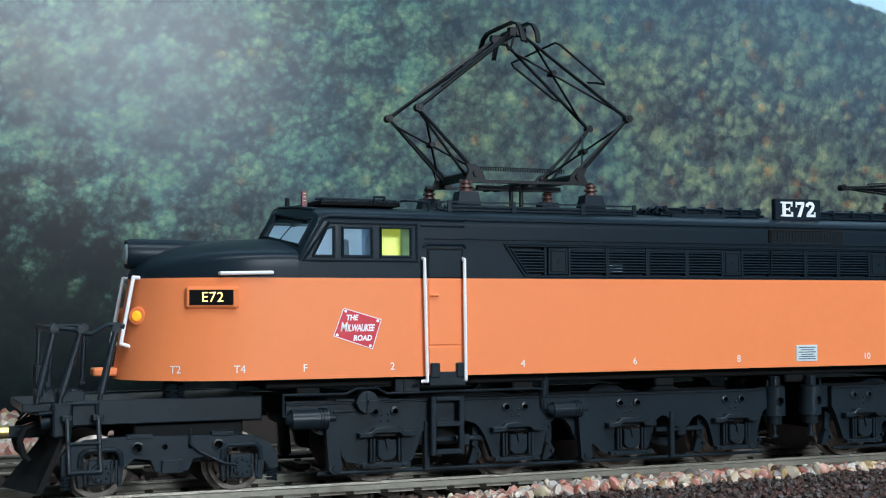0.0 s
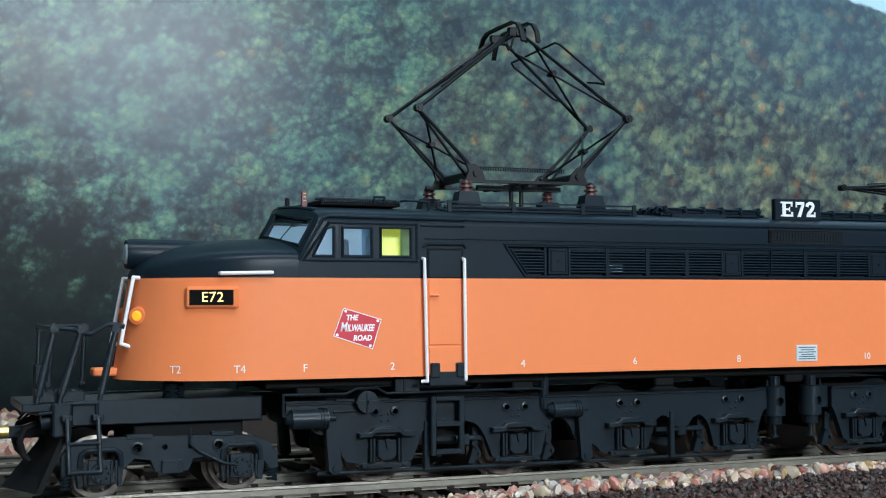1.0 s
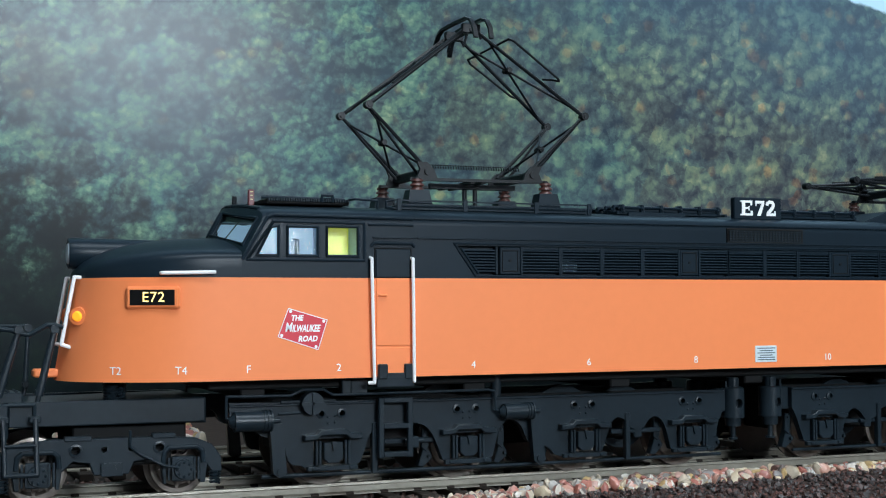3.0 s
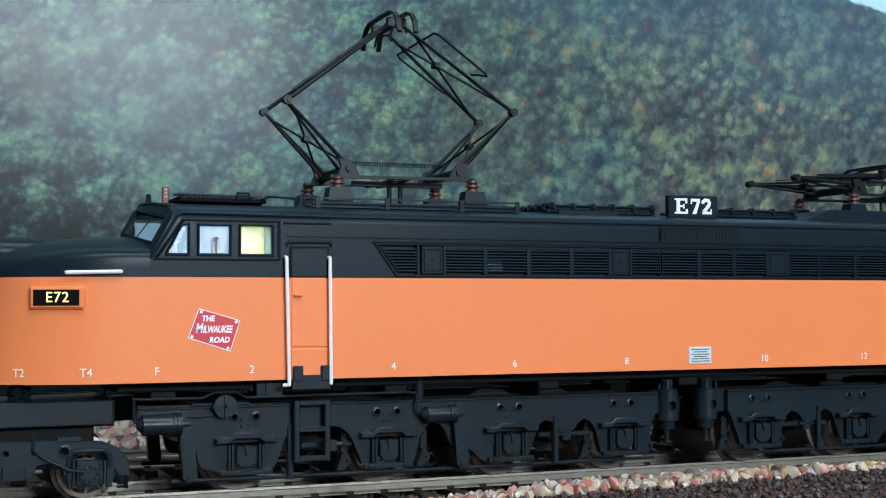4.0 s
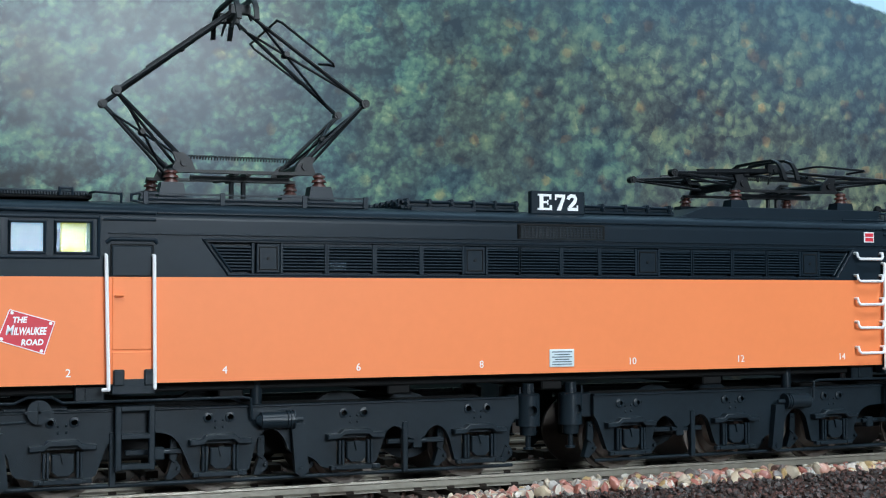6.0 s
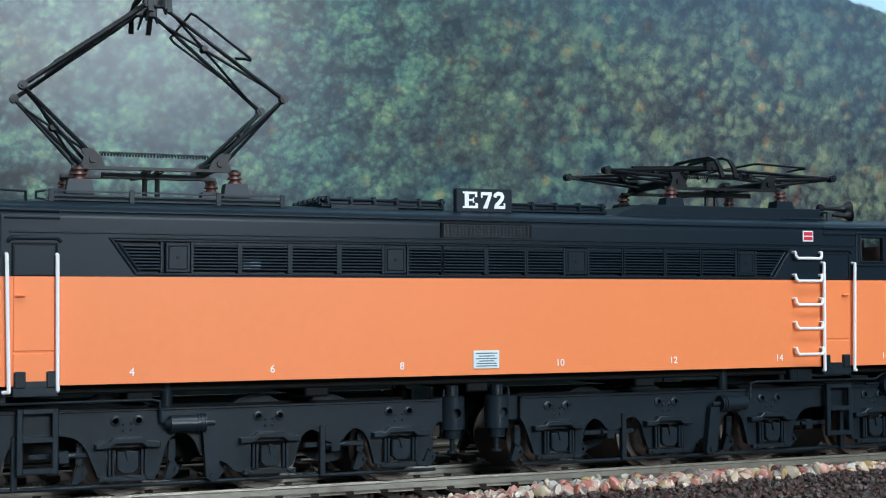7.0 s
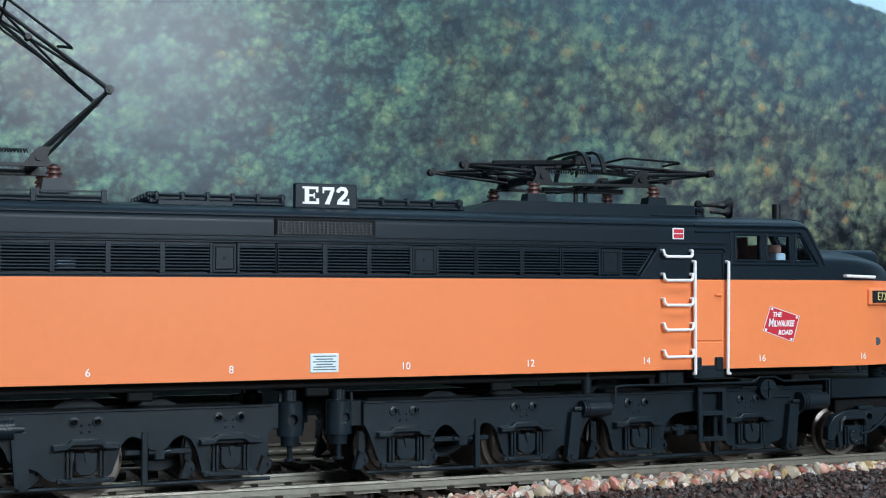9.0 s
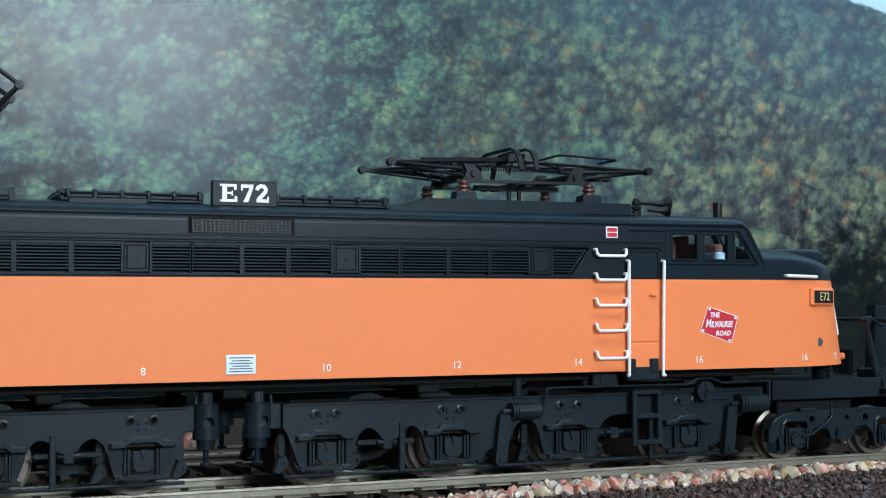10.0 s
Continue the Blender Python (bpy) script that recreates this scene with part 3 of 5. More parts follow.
def build_hood(s):
    bm = bm_new()
    rows = []
    for k in range(17):
        x = 106.9 + (tip(BELT) - 106.92) * math.sin(math.pi / 2 * k / 16)
        w, h = half_width(x, BELT) * 0.9985, hood_top(x) - BELT
        half = []
        for j, (a, b) in enumerate(HOOD_SECTION):
            g, q = math.pi / 2 * j / (len(HOOD_SECTION) - 1), (k / 16) ** 1.6
            half.append((w * (a * (1 - q) + q * math.cos(g) ** 0.64), BELT + 0.003 + h * (b * (1 - q) + q * math.sin(g) ** 0.8)))
        rows.append([(s * x, y, z) for y, z in half] + [(s * x, -y, z) for y, z in half[-2::-1]])
    loft(bm, rows)
    hood = part("hood", bm, BLACK, loco, "rounded black nose hood")
    bm = bm_new()
    prof = [(2.0, 133.5), (2.55, 133.75), (2.72, 133.3), (2.72, 130), (2.6, 122), (2.2, 112), (1.2, 106)]
    rows = [[(s * x, r * math.cos(a), 41.35 + (122 - min(x, 122)) * 0.02 + r * math.sin(a)) for a in [2 * math.pi * i / 24 for i in range(24)]] for r, x in prof]
    loft(bm, rows)
    barrel = part("headlight_housing", bm, BLACK, hood)
    bm = bm_new()
    cyl(bm, (s * 133.45, 0, 41.35), (s * 133.9, 0, 41.35), 1.9, 1.7, 20)
    part("headlight_lens", bm, SILVER, hood, "clear headlight lens")
    # grab rail along the hood's lower edge
    for sy in (-1, 1):
        bm = bm_new()
        y0, y1 = half_width(120.6, 37.6), half_width(111.8, 37.6)
        tube(bm, [(s * 120.6, sy * (y0 - 1.2), 37.6), (s * 120.4, sy * (y0 + 0.75), 37.6), (s * 112.0, sy * (y1 + 0.75), 37.75), (s * 111.8, sy * (y1 - 1.0), 37.75)], 0.33)
        part("hood_grab_rail", bm, WHITE, hood, "white wire grab rail")
    return hood


hoods = {s: build_hood(s) for s in (-1, 1)}


def ring_frame(bm, outline, y, width, depth, closed=True):
    """A raised rim along an outline of (x, z) on the plane y."""
    n = len(outline)
    for i in range(n if closed else n - 1):
        a, b = outline[i], outline[(i + 1) % n]
        bar(bm, (a[0], y, a[1]), (b[0], y, b[1]), depth, width, (0, 0, 1) if abs(b[0] - a[0]) > 0.01 else (1, 0, 0))


def rim(bm, outline, y, r):
    """A rounded rim along a closed outline of (x, z)."""
    tube(bm, [(x, y, z) for x, z in list(outline) + [outline[0], outline[1]]], r, 8)


def cab_details(s):
    for sy in (-1, 1):
        y = sy * 17.75
        for w in (W1, W2, W3):
            win = bm_new()
            rim(win, cab_window(s, w), y + sy * 0.12, 0.26)
            frame_ = part("cab_window", win, BLACK, loco)
            bm = bm_new()
            plate(bm, cab_window(s, w), sy * 17.25, sy * 17.45)
            for v in bm.verts:
                v.co.y += sy * (43.3 - v.co.z) * 0.09
            pane = part("pane", bm, GLASS, frame_, "clear plastic pane")
            pane.visible_shadow = False
        bm = bm_new()
        rim(bm, cab_window(s, [(-106.2, 40.0), (-101.6, 46.6), (-85.1, 46.6), (-85.1, 40.0)]), y + sy * 0.1, 0.30)
        part("window_surround", bm, BLACK, upper)
        # rain gutter from the windscreen pillar back over the door
        bm = bm_new()
        tube(bm, [(s * 107.0, sy * 17.8, 40.0), (s * 102.6, sy * 17.8, 47.3), (s * 101.6, sy * 17.8, 47.75), (s * 75.8, sy * 17.75, 47.55)], 0.34)
        tube(bm, [(s * 84.4, sy * 17.85, 46.4), (s * 75.8, sy * 17.85, 46.4)], 0.30)
        part("rain_gutter", bm, BLACK, upper)
        # wall line under the roof
        bm = bm_new()
        box(bm, s * 83.6, s * 75.2, sy * 17.8, sy * 18.2, 43.95, 44.25, 0.06)
        part("wall_bead", bm, BLACK, upper)

        def D(x):
            return s * x - (1.0 if s > 0 else 0.0)

        # door: raised panel, black over the belt line, orange below
        bm = bm_new()
        tube(bm, [(D(83.9), sy * 17.9, 42.5), (D(83.2), sy * 17.95, 43.1), (D(76.1), sy * 17.95, 43.1), (D(75.5), sy * 17.9, 42.5)], 0.33)
        part("door_hood", bm, BLACK, upper)
        for z0, z1, m in ((37.0, 42.0, BLACK), (24.9, 36.85, ORANGE), (19.5, 24.6, ORANGE)):
            bm = bm_new()
            box(bm, D(82.9), D(76.4), sy * 17.7, sy * 18.06, z0, z1, 0.14)
            part("cab_door_panel", bm, m, upper if m is BLACK else lower)
        bm = bm_new()
        rim(bm, [(D(83.1), 37.1), (D(83.1), 42.2), (D(76.2), 42.2), (D(76.2), 37.1)], sy * 17.9, 0.13)
        part("door_seam", bm, DARK, upper)
        bm = bm_new()
        box(bm, D(82.5), D(81.0), sy * 18.2, sy * 18.7, 33.6, 34.1, 0.18)
        cyl(bm, (D(82.3), sy * 17.9, 33.85), (D(82.3), sy * 18.5, 33.85), 0.3, seg=10)
        part("door_handle", bm, ORANGE, lower, "small orange lever handle")
        for x, z0 in ((84.0, 18.5), (76.2, 18.6)):
            bm = bm_new()
            xo = -0.5 if x == 84.0 else -0.2
            tube(bm, [(D(x), sy * 17.6, 40.5), (D(x), sy * 18.8, 40.3), (D(x + xo), sy * 18.8, z0), (D(x + xo + (0.9 if x == 84 else 0)), sy * 18.2, z0 - 0.1)], 0.32)
            part("door_grab_rail", bm, WHITE, loco, "tall white wire grab rail")
        # step under the door
        bm = bm_new()
        box(bm, D(82.9), D(75.9), sy * 15.6, sy * 18.5, 17.6, 19.2, 0.12)
        for a, b in ((82.7, 80.9), (77.7, 76.0)):
            box(bm, D(a), D(b), sy * 17.6, sy * 18.7, 19.0, 21.7, 0.2)
        box(bm, D(81.2), D(77.4), sy * 17.7, sy * 18.45, 19.0, 20.1, 0.1)
        part("door_step", bm, CHASSIS, loco)
        # number board on the nose
        xc = 121.7 if s < 0 else 122.6
        yb = half_width(xc, 33.5)
        slope = math.atan2(half_width(119.5, 33.5) - half_width(124.0, 33.5), 4.5)
        m = Matrix.Translation((s * xc, sy * (yb - 0.2), 33.5)) @ Matrix.Rotation(s * sy * -slope, 4, "Z")
        bm = bm_new()
        box(bm, -4.5, 4.5, -0.75, 0.75, -1.9, 1.9, 0.4, m)
        nb = part("number_board", bm, ORANGE, loco, "raised orange number board frame")
        bm = bm_new()
        box(bm, -3.75, 3.75, sy * 0.70, sy * 0.85, -1.3, 1.3, 0.05, m)
        part("glass", bm, mat_gloss, nb, "glossy black backlit glass")
        bm = bm_new()
        tx = letters("E72", 1.75, 0.03, 1.1)
        if sy > 0:
            bmesh.ops.rotate(tx, matrix=Matrix.Rotation(math.pi, 3, "Z"), verts=tx.verts)
        merge(bm, tx, m @ Matrix.Translation((0.2, sy * 0.89, 0)))
        part("number_digits", bm, GLOW if s < 0 else mat_digit, nb, "lit yellow digits" if s < 0 else "pale yellow digits", 0)
        # marker light at the nose corner
        if s < 0:
            ym = half_width(132.6, 30.4)
            dirn = Vector((s * 0.62, sy * 0.78, 0)).normalized()
            c = Vector((s * 132.4, sy * (ym - 0.2), 30.4))
            bm = bm_new()
            cyl(bm, c - dirn * 0.5, c + dirn * 0.9, 1.75, 1.5, 20)
            mk = part("marker_lamp", bm, ORANGE, loco, "orange bezel")
            bm = bm_new()
            cyl(bm, c + dirn * 0.6, c + dirn * 1.35, 1.05, 0.7, 16)
            part("lens", bm, AMBER, mk, "glowing amber lens")
        # nose grab rails
        bm = bm_new()
        yg = sy * 5.4
        off = 1.0 if s < 0 else 0.35
        xa, xb = tip(37) - 0.9, tip(25) - 0.9
        tube(bm, [(s * (xa - 0.6), yg, 37.0), (s * (xa + off), yg, 37.1), (s * (xb + off + 0.2), yg, 25.6), (s * (xb - 0.5), yg, 25.0)], 0.34)
        part("nose_grab_rail", bm, WHITE, loco, "white wire grab rail")
        # windscreen
        bm = bm_new()
        pts = []
        for yy, zz in WINDSCREEN:
            pts.append((s * (cab_face(yy, zz) - 0.45), sy * yy, zz))
        loft(bm, [pts, [(x - s * 0.2, y_, z_) for x, y_, z_ in pts]])
        ws = part("windscreen", bm, GLASS, loco, "raked clear windscreen pane")
        ws.visible_shadow = False
        bm = bm_new()
        q = [(x + s * 0.45, y_, z_) for x, y_, z_ in pts]
        tube(bm, q + [q[0], q[1]], 0.28)
        part("windscreen_frame", bm, BLACK, ws)
        bm = bm_new()
        mid = [(q[0][i] + q[1][i]) / 2 for i in range(3)]
        tube(bm, [(mid[0] + s * 0.2, mid[1], mid[2] + 0.2), (mid[0] - s * 2.0, mid[1] + sy * 2, mid[2] + 3.4)], 0.1)
        part("wiper", bm, DARK, ws)
        # brow over the windscreen
        bm = bm_new()
        tube(bm, [(s * (cab_face(q, roof_z(q)) - 0.1), sy * q, roof_z(q) - 0.25) for q in (14.5, 11.5, 8.0, 4.0, 0.5)], 0.36)
        part("roof_brow", bm, BLACK, upper)
    bm = bm_new()
    box(bm, s * 134.0, s * 139.5, -2.2, 2.2, 19.9, 21.3, 0.3)
    part("nose_step", bm, ORANGE, lower)
    # cab interior
    bm = bm_new()
    box(bm, s * 86.0, s * 85.2, -16.5, 16.5, 38.1, 47.4)
    part("cab_bulkhead", bm, CREAM if s < 0 else SEAT, loco, "cab rear wall")
    bm = bm_new()
    box(bm, s * 104.5, s * 86.0, -16.5, 16.5, 38.05, 38.5)
    part("cab_floor", bm, CREAM if s < 0 else DARK, loco)
    for sy in (-1, 1):
        bm = bm_new()
        box(bm, s * 94.2, s * 90.4, sy * 6, sy * 11, 38.5, 41.2, 0.5)
        box(bm, s * 90.8, s * 89.8, sy * 6, sy * 11, 40.8, 45.0, 0.4)
        part("cab_seat", bm, SEAT if s > 0 else CREAM, loco)


mat_gloss = mat("gloss_black_glass", (0.006, 0.006, 0.006), 0.12, 0, 0.1, 900)
mat_digit = mat("pale_yellow_digits", (0.62, 0.52, 0.20), 0.45)
for s in (-1, 1):
    cab_details(s)

# lamp's light guide in the leading cab; glowing panel added to brighten its panes
bm = bm_new()
box(bm, -90.6, -86.4, -13.2, -12.4, 38.6, 47.2, 0.2)
part("light_guide", bm, GREEN, loco, "yellow-green glowing light guide")
bm = bm_new()
box(bm, -104.9, -86.3, 9.0, 9.6, 38.6, 47.5)
part("cab_partition", bm, CAB_GLOW, loco, "pale blue glowing panel added to brighten the leading cab")
# plain blocks added to fill the trailing cab windows with pale and brown
bm = bm_new()
box(bm, 101.5, 98.6, -12.5, -8.0, 38.5, 42.6, 0.3)
part("control_stand", bm, CREAM, loco, "pale block added inside the trailing cab")
bm = bm_new()
box(bm, 105.0, 98.9, -6.5, 14.0, 38.5, 44.6, 0.4)
box(bm, 99.0, 98.2, -3.0, 10.0, 42.0, 46.4, 0.3)
part("control_desk", bm, SEAT, loco, "brown block added to show through the trailing cab windows")


# ---- louvres, vent, plate and lettering ----
def louvres():
    y = -17.55
    cells = [(-53.9, -46.4), (-45.6, -37.6), (-36.7, -28.7), (-27.8, -20.3), (-15.1, -8.9), (-8.3, -0.4), (0.5, 7.8), (8.6, 15.9), (21.5, 28.5), (29.2, 37.8), (38.6, 46.1), (46.8, 54.3)]
    slat_meshes = {}

    def slat_mesh(length):
        key = round(length, 1)
        if key not in slat_meshes:
            bm = bm_new()
            m = Matrix.Rotation(radians(-22), 4, "X")
            box(bm, 0, key, -0.24, 0.24, -0.125, 0.125, 0, m)
            slat_meshes[key] = link_mesh("slat", bm, BLACK, 0)
        return slat_meshes[key]

    def slats(parent, x0f, x1f):
        for k in range(8):
            z = 38.2 + 0.545 * k
            x0, x1 = x0f(z), x1f(z)
            ob = new("slat", slat_mesh(x1 - x0))
            ob.parent = parent
            ob.location = (x0 * MM, (y + 0.12) * MM, z * MM)

    for x0, x1 in cells:
        bm = bm_new()
        box(bm, x0 - 0.5, x0, y - 0.26, y + 0.9, 37.6, 42.8, 0.06)
        box(bm, x1, x1 + 0.5, y - 0.26, y + 0.9, 37.6, 42.8, 0.06)
        box(bm, x0, x1, y - 0.15, y + 0.9, 42.25, 42.8, 0.06)
        fr = part("louvre_panel", bm, BLACK, loco, "black slatted louvre panel")
        slats(fr, lambda z: x0, lambda z: x1)
    for s in (-1, 1):
        bm = bm_new()
        tube(bm, [(s * 66.4, y - 0.1, 42.5), (s * 62.9, y - 0.1, 37.8)], 0.22)
        box(bm, s * 59.0, s * 59.5, y - 0.26, y + 0.9, 37.6, 42.8, 0.06)
        fr = part("louvre_panel", bm, BLACK, loco, "black slanted louvre panel")
        if s < 0:
            slats(fr, lambda z: -62.9 - (z - 37.8) * 0.745, lambda z: -59.5)
        else:
            slats(fr, lambda z: 59.5, lambda z: 62.9 + (z - 37.8) * 0.745)
    for a, b in ((-58.6, -54.5), (-19.8, -15.7), (16.4, 21.0), (54.9, 59.0)):
        bm = bm_new()
        box(bm, a, b, y - 0.25, y + 0.9, 37.7, 42.7, 0.12)
        pl = part("access_plate", bm, BLACK, loco, "small square black access plate")
        bm = bm_new()
        c = (a + b) / 2
        rim(bm, [(a + 0.5, 38.3), (a + 0.5, 42.1), (b - 0.5, 42.1), (b - 0.5, 38.3)], y - 0.26, 0.11)
        cyl(bm, (c, y - 0.1, 40.2), (c, y - 0.42, 40.2), 0.28, seg=10)
        part("latch", bm, DARK, pl)
    for sy in (-1, 1):
        bm = bm_new()
        rim(bm, [(-67.9, 43.3), (-63.6, 37.3), (63.6, 37.3), (67.9, 43.3)], sy * 17.85, 0.22)
        part("louvre_surround", bm, BLACK, upper)
        bm = bm_new()
        box(bm, -75, 75, sy * 17.8, sy * 18.2, 43.95, 44.25, 0.06)
        part("wall_bead", bm, BLACK, upper)
        bm = bm_new()
        box(bm, -75.6, 75.6, sy * 17.3, sy * 17.98, 47.45, 47.75, 0.06)
        part("roof_ledge", bm, BLACK, upper)
    # mesh vent above
    bm = bm_new()
    rim(bm, [(-8.9, 44.3), (-8.9, 46.9), (9.0, 46.9), (9.0, 44.3)], -17.9, 0.3)
    box(bm, -8.8, 8.9, -18.0, -17.85, 44.4, 46.8)
    fr = part("mesh_vent", bm, DARK, upper, "black wire mesh vent grille")
    bm = bm_new()
    for i in range(24):
        x = -8.4 + i * 0.73
        box(bm, x - 0.12, x + 0.12, -18.2, -18.05, 44.5, 46.7)
    for k in range(5):
        z = 44.6 + k * 0.5
        box(bm, -8.6, 8.7, -18.16, -18.02, z - 0.1, z + 0.1)
    part("grille", bm, CHASSIS, fr, "black wire lattice")


louvres()
bm = bm_new()
box(bm, -45.2, -42.2, -16.95, -16.75, 38.2, 40.0)
part("circuit_board", bm, CREAM, loco, "pale board glimpsed behind the louvre")


def lettering():
    def text_on(body, x, z, size, name, material=WHITE, parent=lower, y=None, turn=0.0):
        bm = bm_new()
        yy = -(half_width(x, z) + 0.05) if y is None else y
        m = Matrix.Translation((x, yy, z)) @ Matrix.Rotation(turn, 4, "Z")
        merge(bm, letters(body, size, 0.02), m)
        part(name, bm, material, parent, "", 0)

    def turn_at(x):
        return math.atan2(-(half_width(x + 0.5, 21) - half_width(x - 0.5, 21)), 1.0)

    for body, x in (("T2", -127.5), ("T4", -117.3), ("F", -105.9), ("2", -89.8), ("4", -64.1), ("6", -40.3), ("8", -16.6), ("10", 15.0), ("12", 39.7), ("14", 64.5), ("16", 91.2), ("16", 116.7)):
        text_on(body, x, 21.2, 1.36, "frame_number", turn=turn_at(x))
    text_on("T1", 127.8, 21.15, 1.35, "frame_number", turn=turn_at(127.8))
    # tilted red plate with white lettering, one a cab
    for s in (-1, 1):
        corners = [(-2.65, 3.65), (4.55, 1.55), (2.85, -3.75), (-4.55, -1.35)]
        cx = -96.35 if s < 0 else 96.0
        cz = 28.05

        def inset(k):
            return [(cx + x * k, cz + z * k) for x, z in corners]

        bm = bm_new()
        plate(bm, inset(1.0), -17.94, -17.8)
        em = part("emblem_plate", bm, RED, lower, "tilted red emblem with white lettering", 0)
        bm = bm_new()
        o = inset(0.97)
        tube(bm, [(x, -17.95, z) for x, z in o + [o[0]]], 0.075, 6)
        for x, z in inset(0.83):
            cyl(bm, (x, -17.93, z), (x, -17.99, z), 0.27, seg=10)
        part("border", bm, WHITE, em, "", 0)
        bm = bm_new()
        shear = Matrix(((1, 0, 0.16, 0), (0, 1, 0, 0), (0, 0, 1, 0), (0, 0, 0, 1)))
        for body, size, dx, dz, sp, wide in (("THE", 0.95, -1.0, 1.85, 1.0, 0.9), ("M", 1.62, -2.5, 0.2, 1.0, 0.7), ("ILWAUKEE", 1.2, 0.62, 0.02, 0.97, 0.64), ("ROAD", 0.95, 0.95, -1.75, 1.05, 0.9)):
            merge(bm, letters(body, size, 0.02, sp, 0.05), Matrix.Translation((cx + dx, -17.98, cz + dz)) @ shear @ Matrix.Diagonal((wide, 1, 1, 1)))
        part("lettering", bm, WHITE, em, "", 0)
    # builder's plate
    bm = bm_new()
    box(bm, -2.75, 2.45, -18.05, -17.8, 20.45, 23.75, 0.1)
    bp = part("builder_plate", bm, SILVER, lower, "small silver builder's plate with unreadable lines")
    bm = bm_new()
    for z, w in ((23.25, 2.1), (22.75, 1.6), (22.3, 2.1), (21.85, 1.5), (21.4, 2.0), (20.95, 2.1)):
        box(bm, -0.15 - w, -0.15 + w, -18.09, -18.03, z - 0.1, z + 0.1)
    part("lines", bm, mat("plate_ink", (0.08, 0.12, 0.14), 0.5), bp, "", 0)
    # danger plate and maker's badge at the far cab
    bm = bm_new()
    box(bm, 70.7, 73.3, -18.0, -17.7, 44.75, 46.95, 0.1)
    dp = part("warning_plate", bm, WHITE, upper, "white and red warning plate")
    bm = bm_new()
    for z0, z1 in ((45.0, 45.75), (45.95, 46.7)):
        box(bm, 70.95, 73.05, -18.03, -17.98, z0, z1)
    part("bars", bm, RED, dp, "", 0)
    bm = bm_new()
    yb = half_width(121.4, 24.2)
    cyl(bm, (121.4, -yb - 0.12, 24.2), (121.4, -yb + 0.3, 24.2), 0.85, seg=16)
    part("round_badge", bm, mat("badge_blue", (0.05, 0.075, 0.10), 0.4), lower, "small round blue-grey badge")
    # number sign on the roof
    bm = bm_new()
    box(bm, -4.2, 7.4, -13.6, -12.2, 49.3, 53.8, 0.18)
    sg = part("roof_number_sign", bm, BLACK, loco, "black roof sign with white number")
    bm = bm_new()
    z0, z1, yy = 50.35, 53.0, -13.75

    def slab(x0, x1, za, zb):
        box(bm, x0, x1, yy, yy + 0.2, za, zb)

    # E: stem, arms and serifs
    slab(-2.05, -1.35, z0, z1)
    for za, zb, x1 in ((z0, z0 + 0.38, 0.25), (z1 - 0.38, z1, 0.15), (51.5, 51.82, -0.45)):
        slab(-1.35, x1, za, zb)
    for za in (z0, z1 - 0.3):
        slab(-2.4, -2.05, za, za + 0.3)
    slab(-0.15, 0.25, z0 + 0.38, z0 + 0.85)
    slab(-0.2, 0.15, z1 - 0.85, z1 - 0.38)
    slab(-0.6, -0.4, 51.25, 51.5)
    slab(-0.6, -0.4, 51.82, 52.05)
    # 7: flag and tapered stem
    slab(0.85, 2.75, z1 - 0.5, z1)
    slab(0.85, 1.1, z1 - 0.95, z1 - 0.5)
    plate(bm, [(2.2, z1 - 0.5), (2.75, z1 - 0.5), (1.95, z0), (1.2, z0)], yy, yy + 0.2)
    # 2: bowl, neck and foot
    sweep(bm, [(3.35, yy + 0.1, 52.2), (3.45, yy + 0.1, 52.55), (3.9, yy + 0.1, 52.82), (4.5, yy + 0.1, 52.75), (4.75, yy + 0.1, 52.35), (4.6, yy + 0.1, 51.9), (4.1, yy + 0.1, 51.35), (3.55, yy + 0.1, 50.8)], (0.1, 0.3), (0, 1, 0))
    slab(3.25, 5.2, z0, z0 + 0.48)
    slab(4.95, 5.2, z0 + 0.48, z0 + 0.9)
    bmesh.ops.transform(bm, matrix=Matrix.Translation((1.5, 0, 51.65)) @ Matrix.Diagonal((1.14, 1, 1.16, 1)) @ Matrix.Translation((-1.4, 0, -51.68)), verts=bm.verts)
    part("road_number", bm, WHITE, sg, "white number", 0)


lettering()

# white rungs beside the far cab's door
for z in (41.3, 36.7, 31.9, 27.1, 21.9):
    bm = bm_new()
    tube(bm, [(68.1, -17.7, z + 1.2), (68.1, -18.8, z + 1.2), (68.2, -19.0, z + 0.4), (68.6, -19.1, z), (74.1, -19.1, z), (74.5, -19.0, z + 0.4), (74.6, -18.8, z + 1.2), (74.6, -17.7, z + 1.2)], 0.29)
    part("ladder_rung", bm, WHITE, loco, "white wire ladder rung")


# ---- roof ----
def insulator(x, y, parent, z=53.5):
    bm = bm_new()
    loft(bm, [[(x - a, y - b, zz), (x + a, y - b, zz), (x + a, y + b, zz), (x - a, y + b, zz)] for a, b, zz in ((2.5, 1.9, 50.0), (2.3, 1.7, 51.4), (1.9, 1.4, z))])
    ped = part("pedestal", bm, BLACK, parent)
    bm = bm_new()
    for k, r in enumerate((1.35, 1.0, 1.4, 0.95, 1.2)):
        cyl(bm, (x, y, z + k * 0.42), (x, y, z + k * 0.42 + 0.42), r, r * 0.86, 16)
    part("insulator", bm, BROWN, parent, "reddish brown ribbed insulator")
    bm = bm_new()
    cyl(bm, (x, y, z + 2.1), (x, y, z + 2.5), 0.8, 0.5, 12)
    part("cap", bm, WIRE, parent)


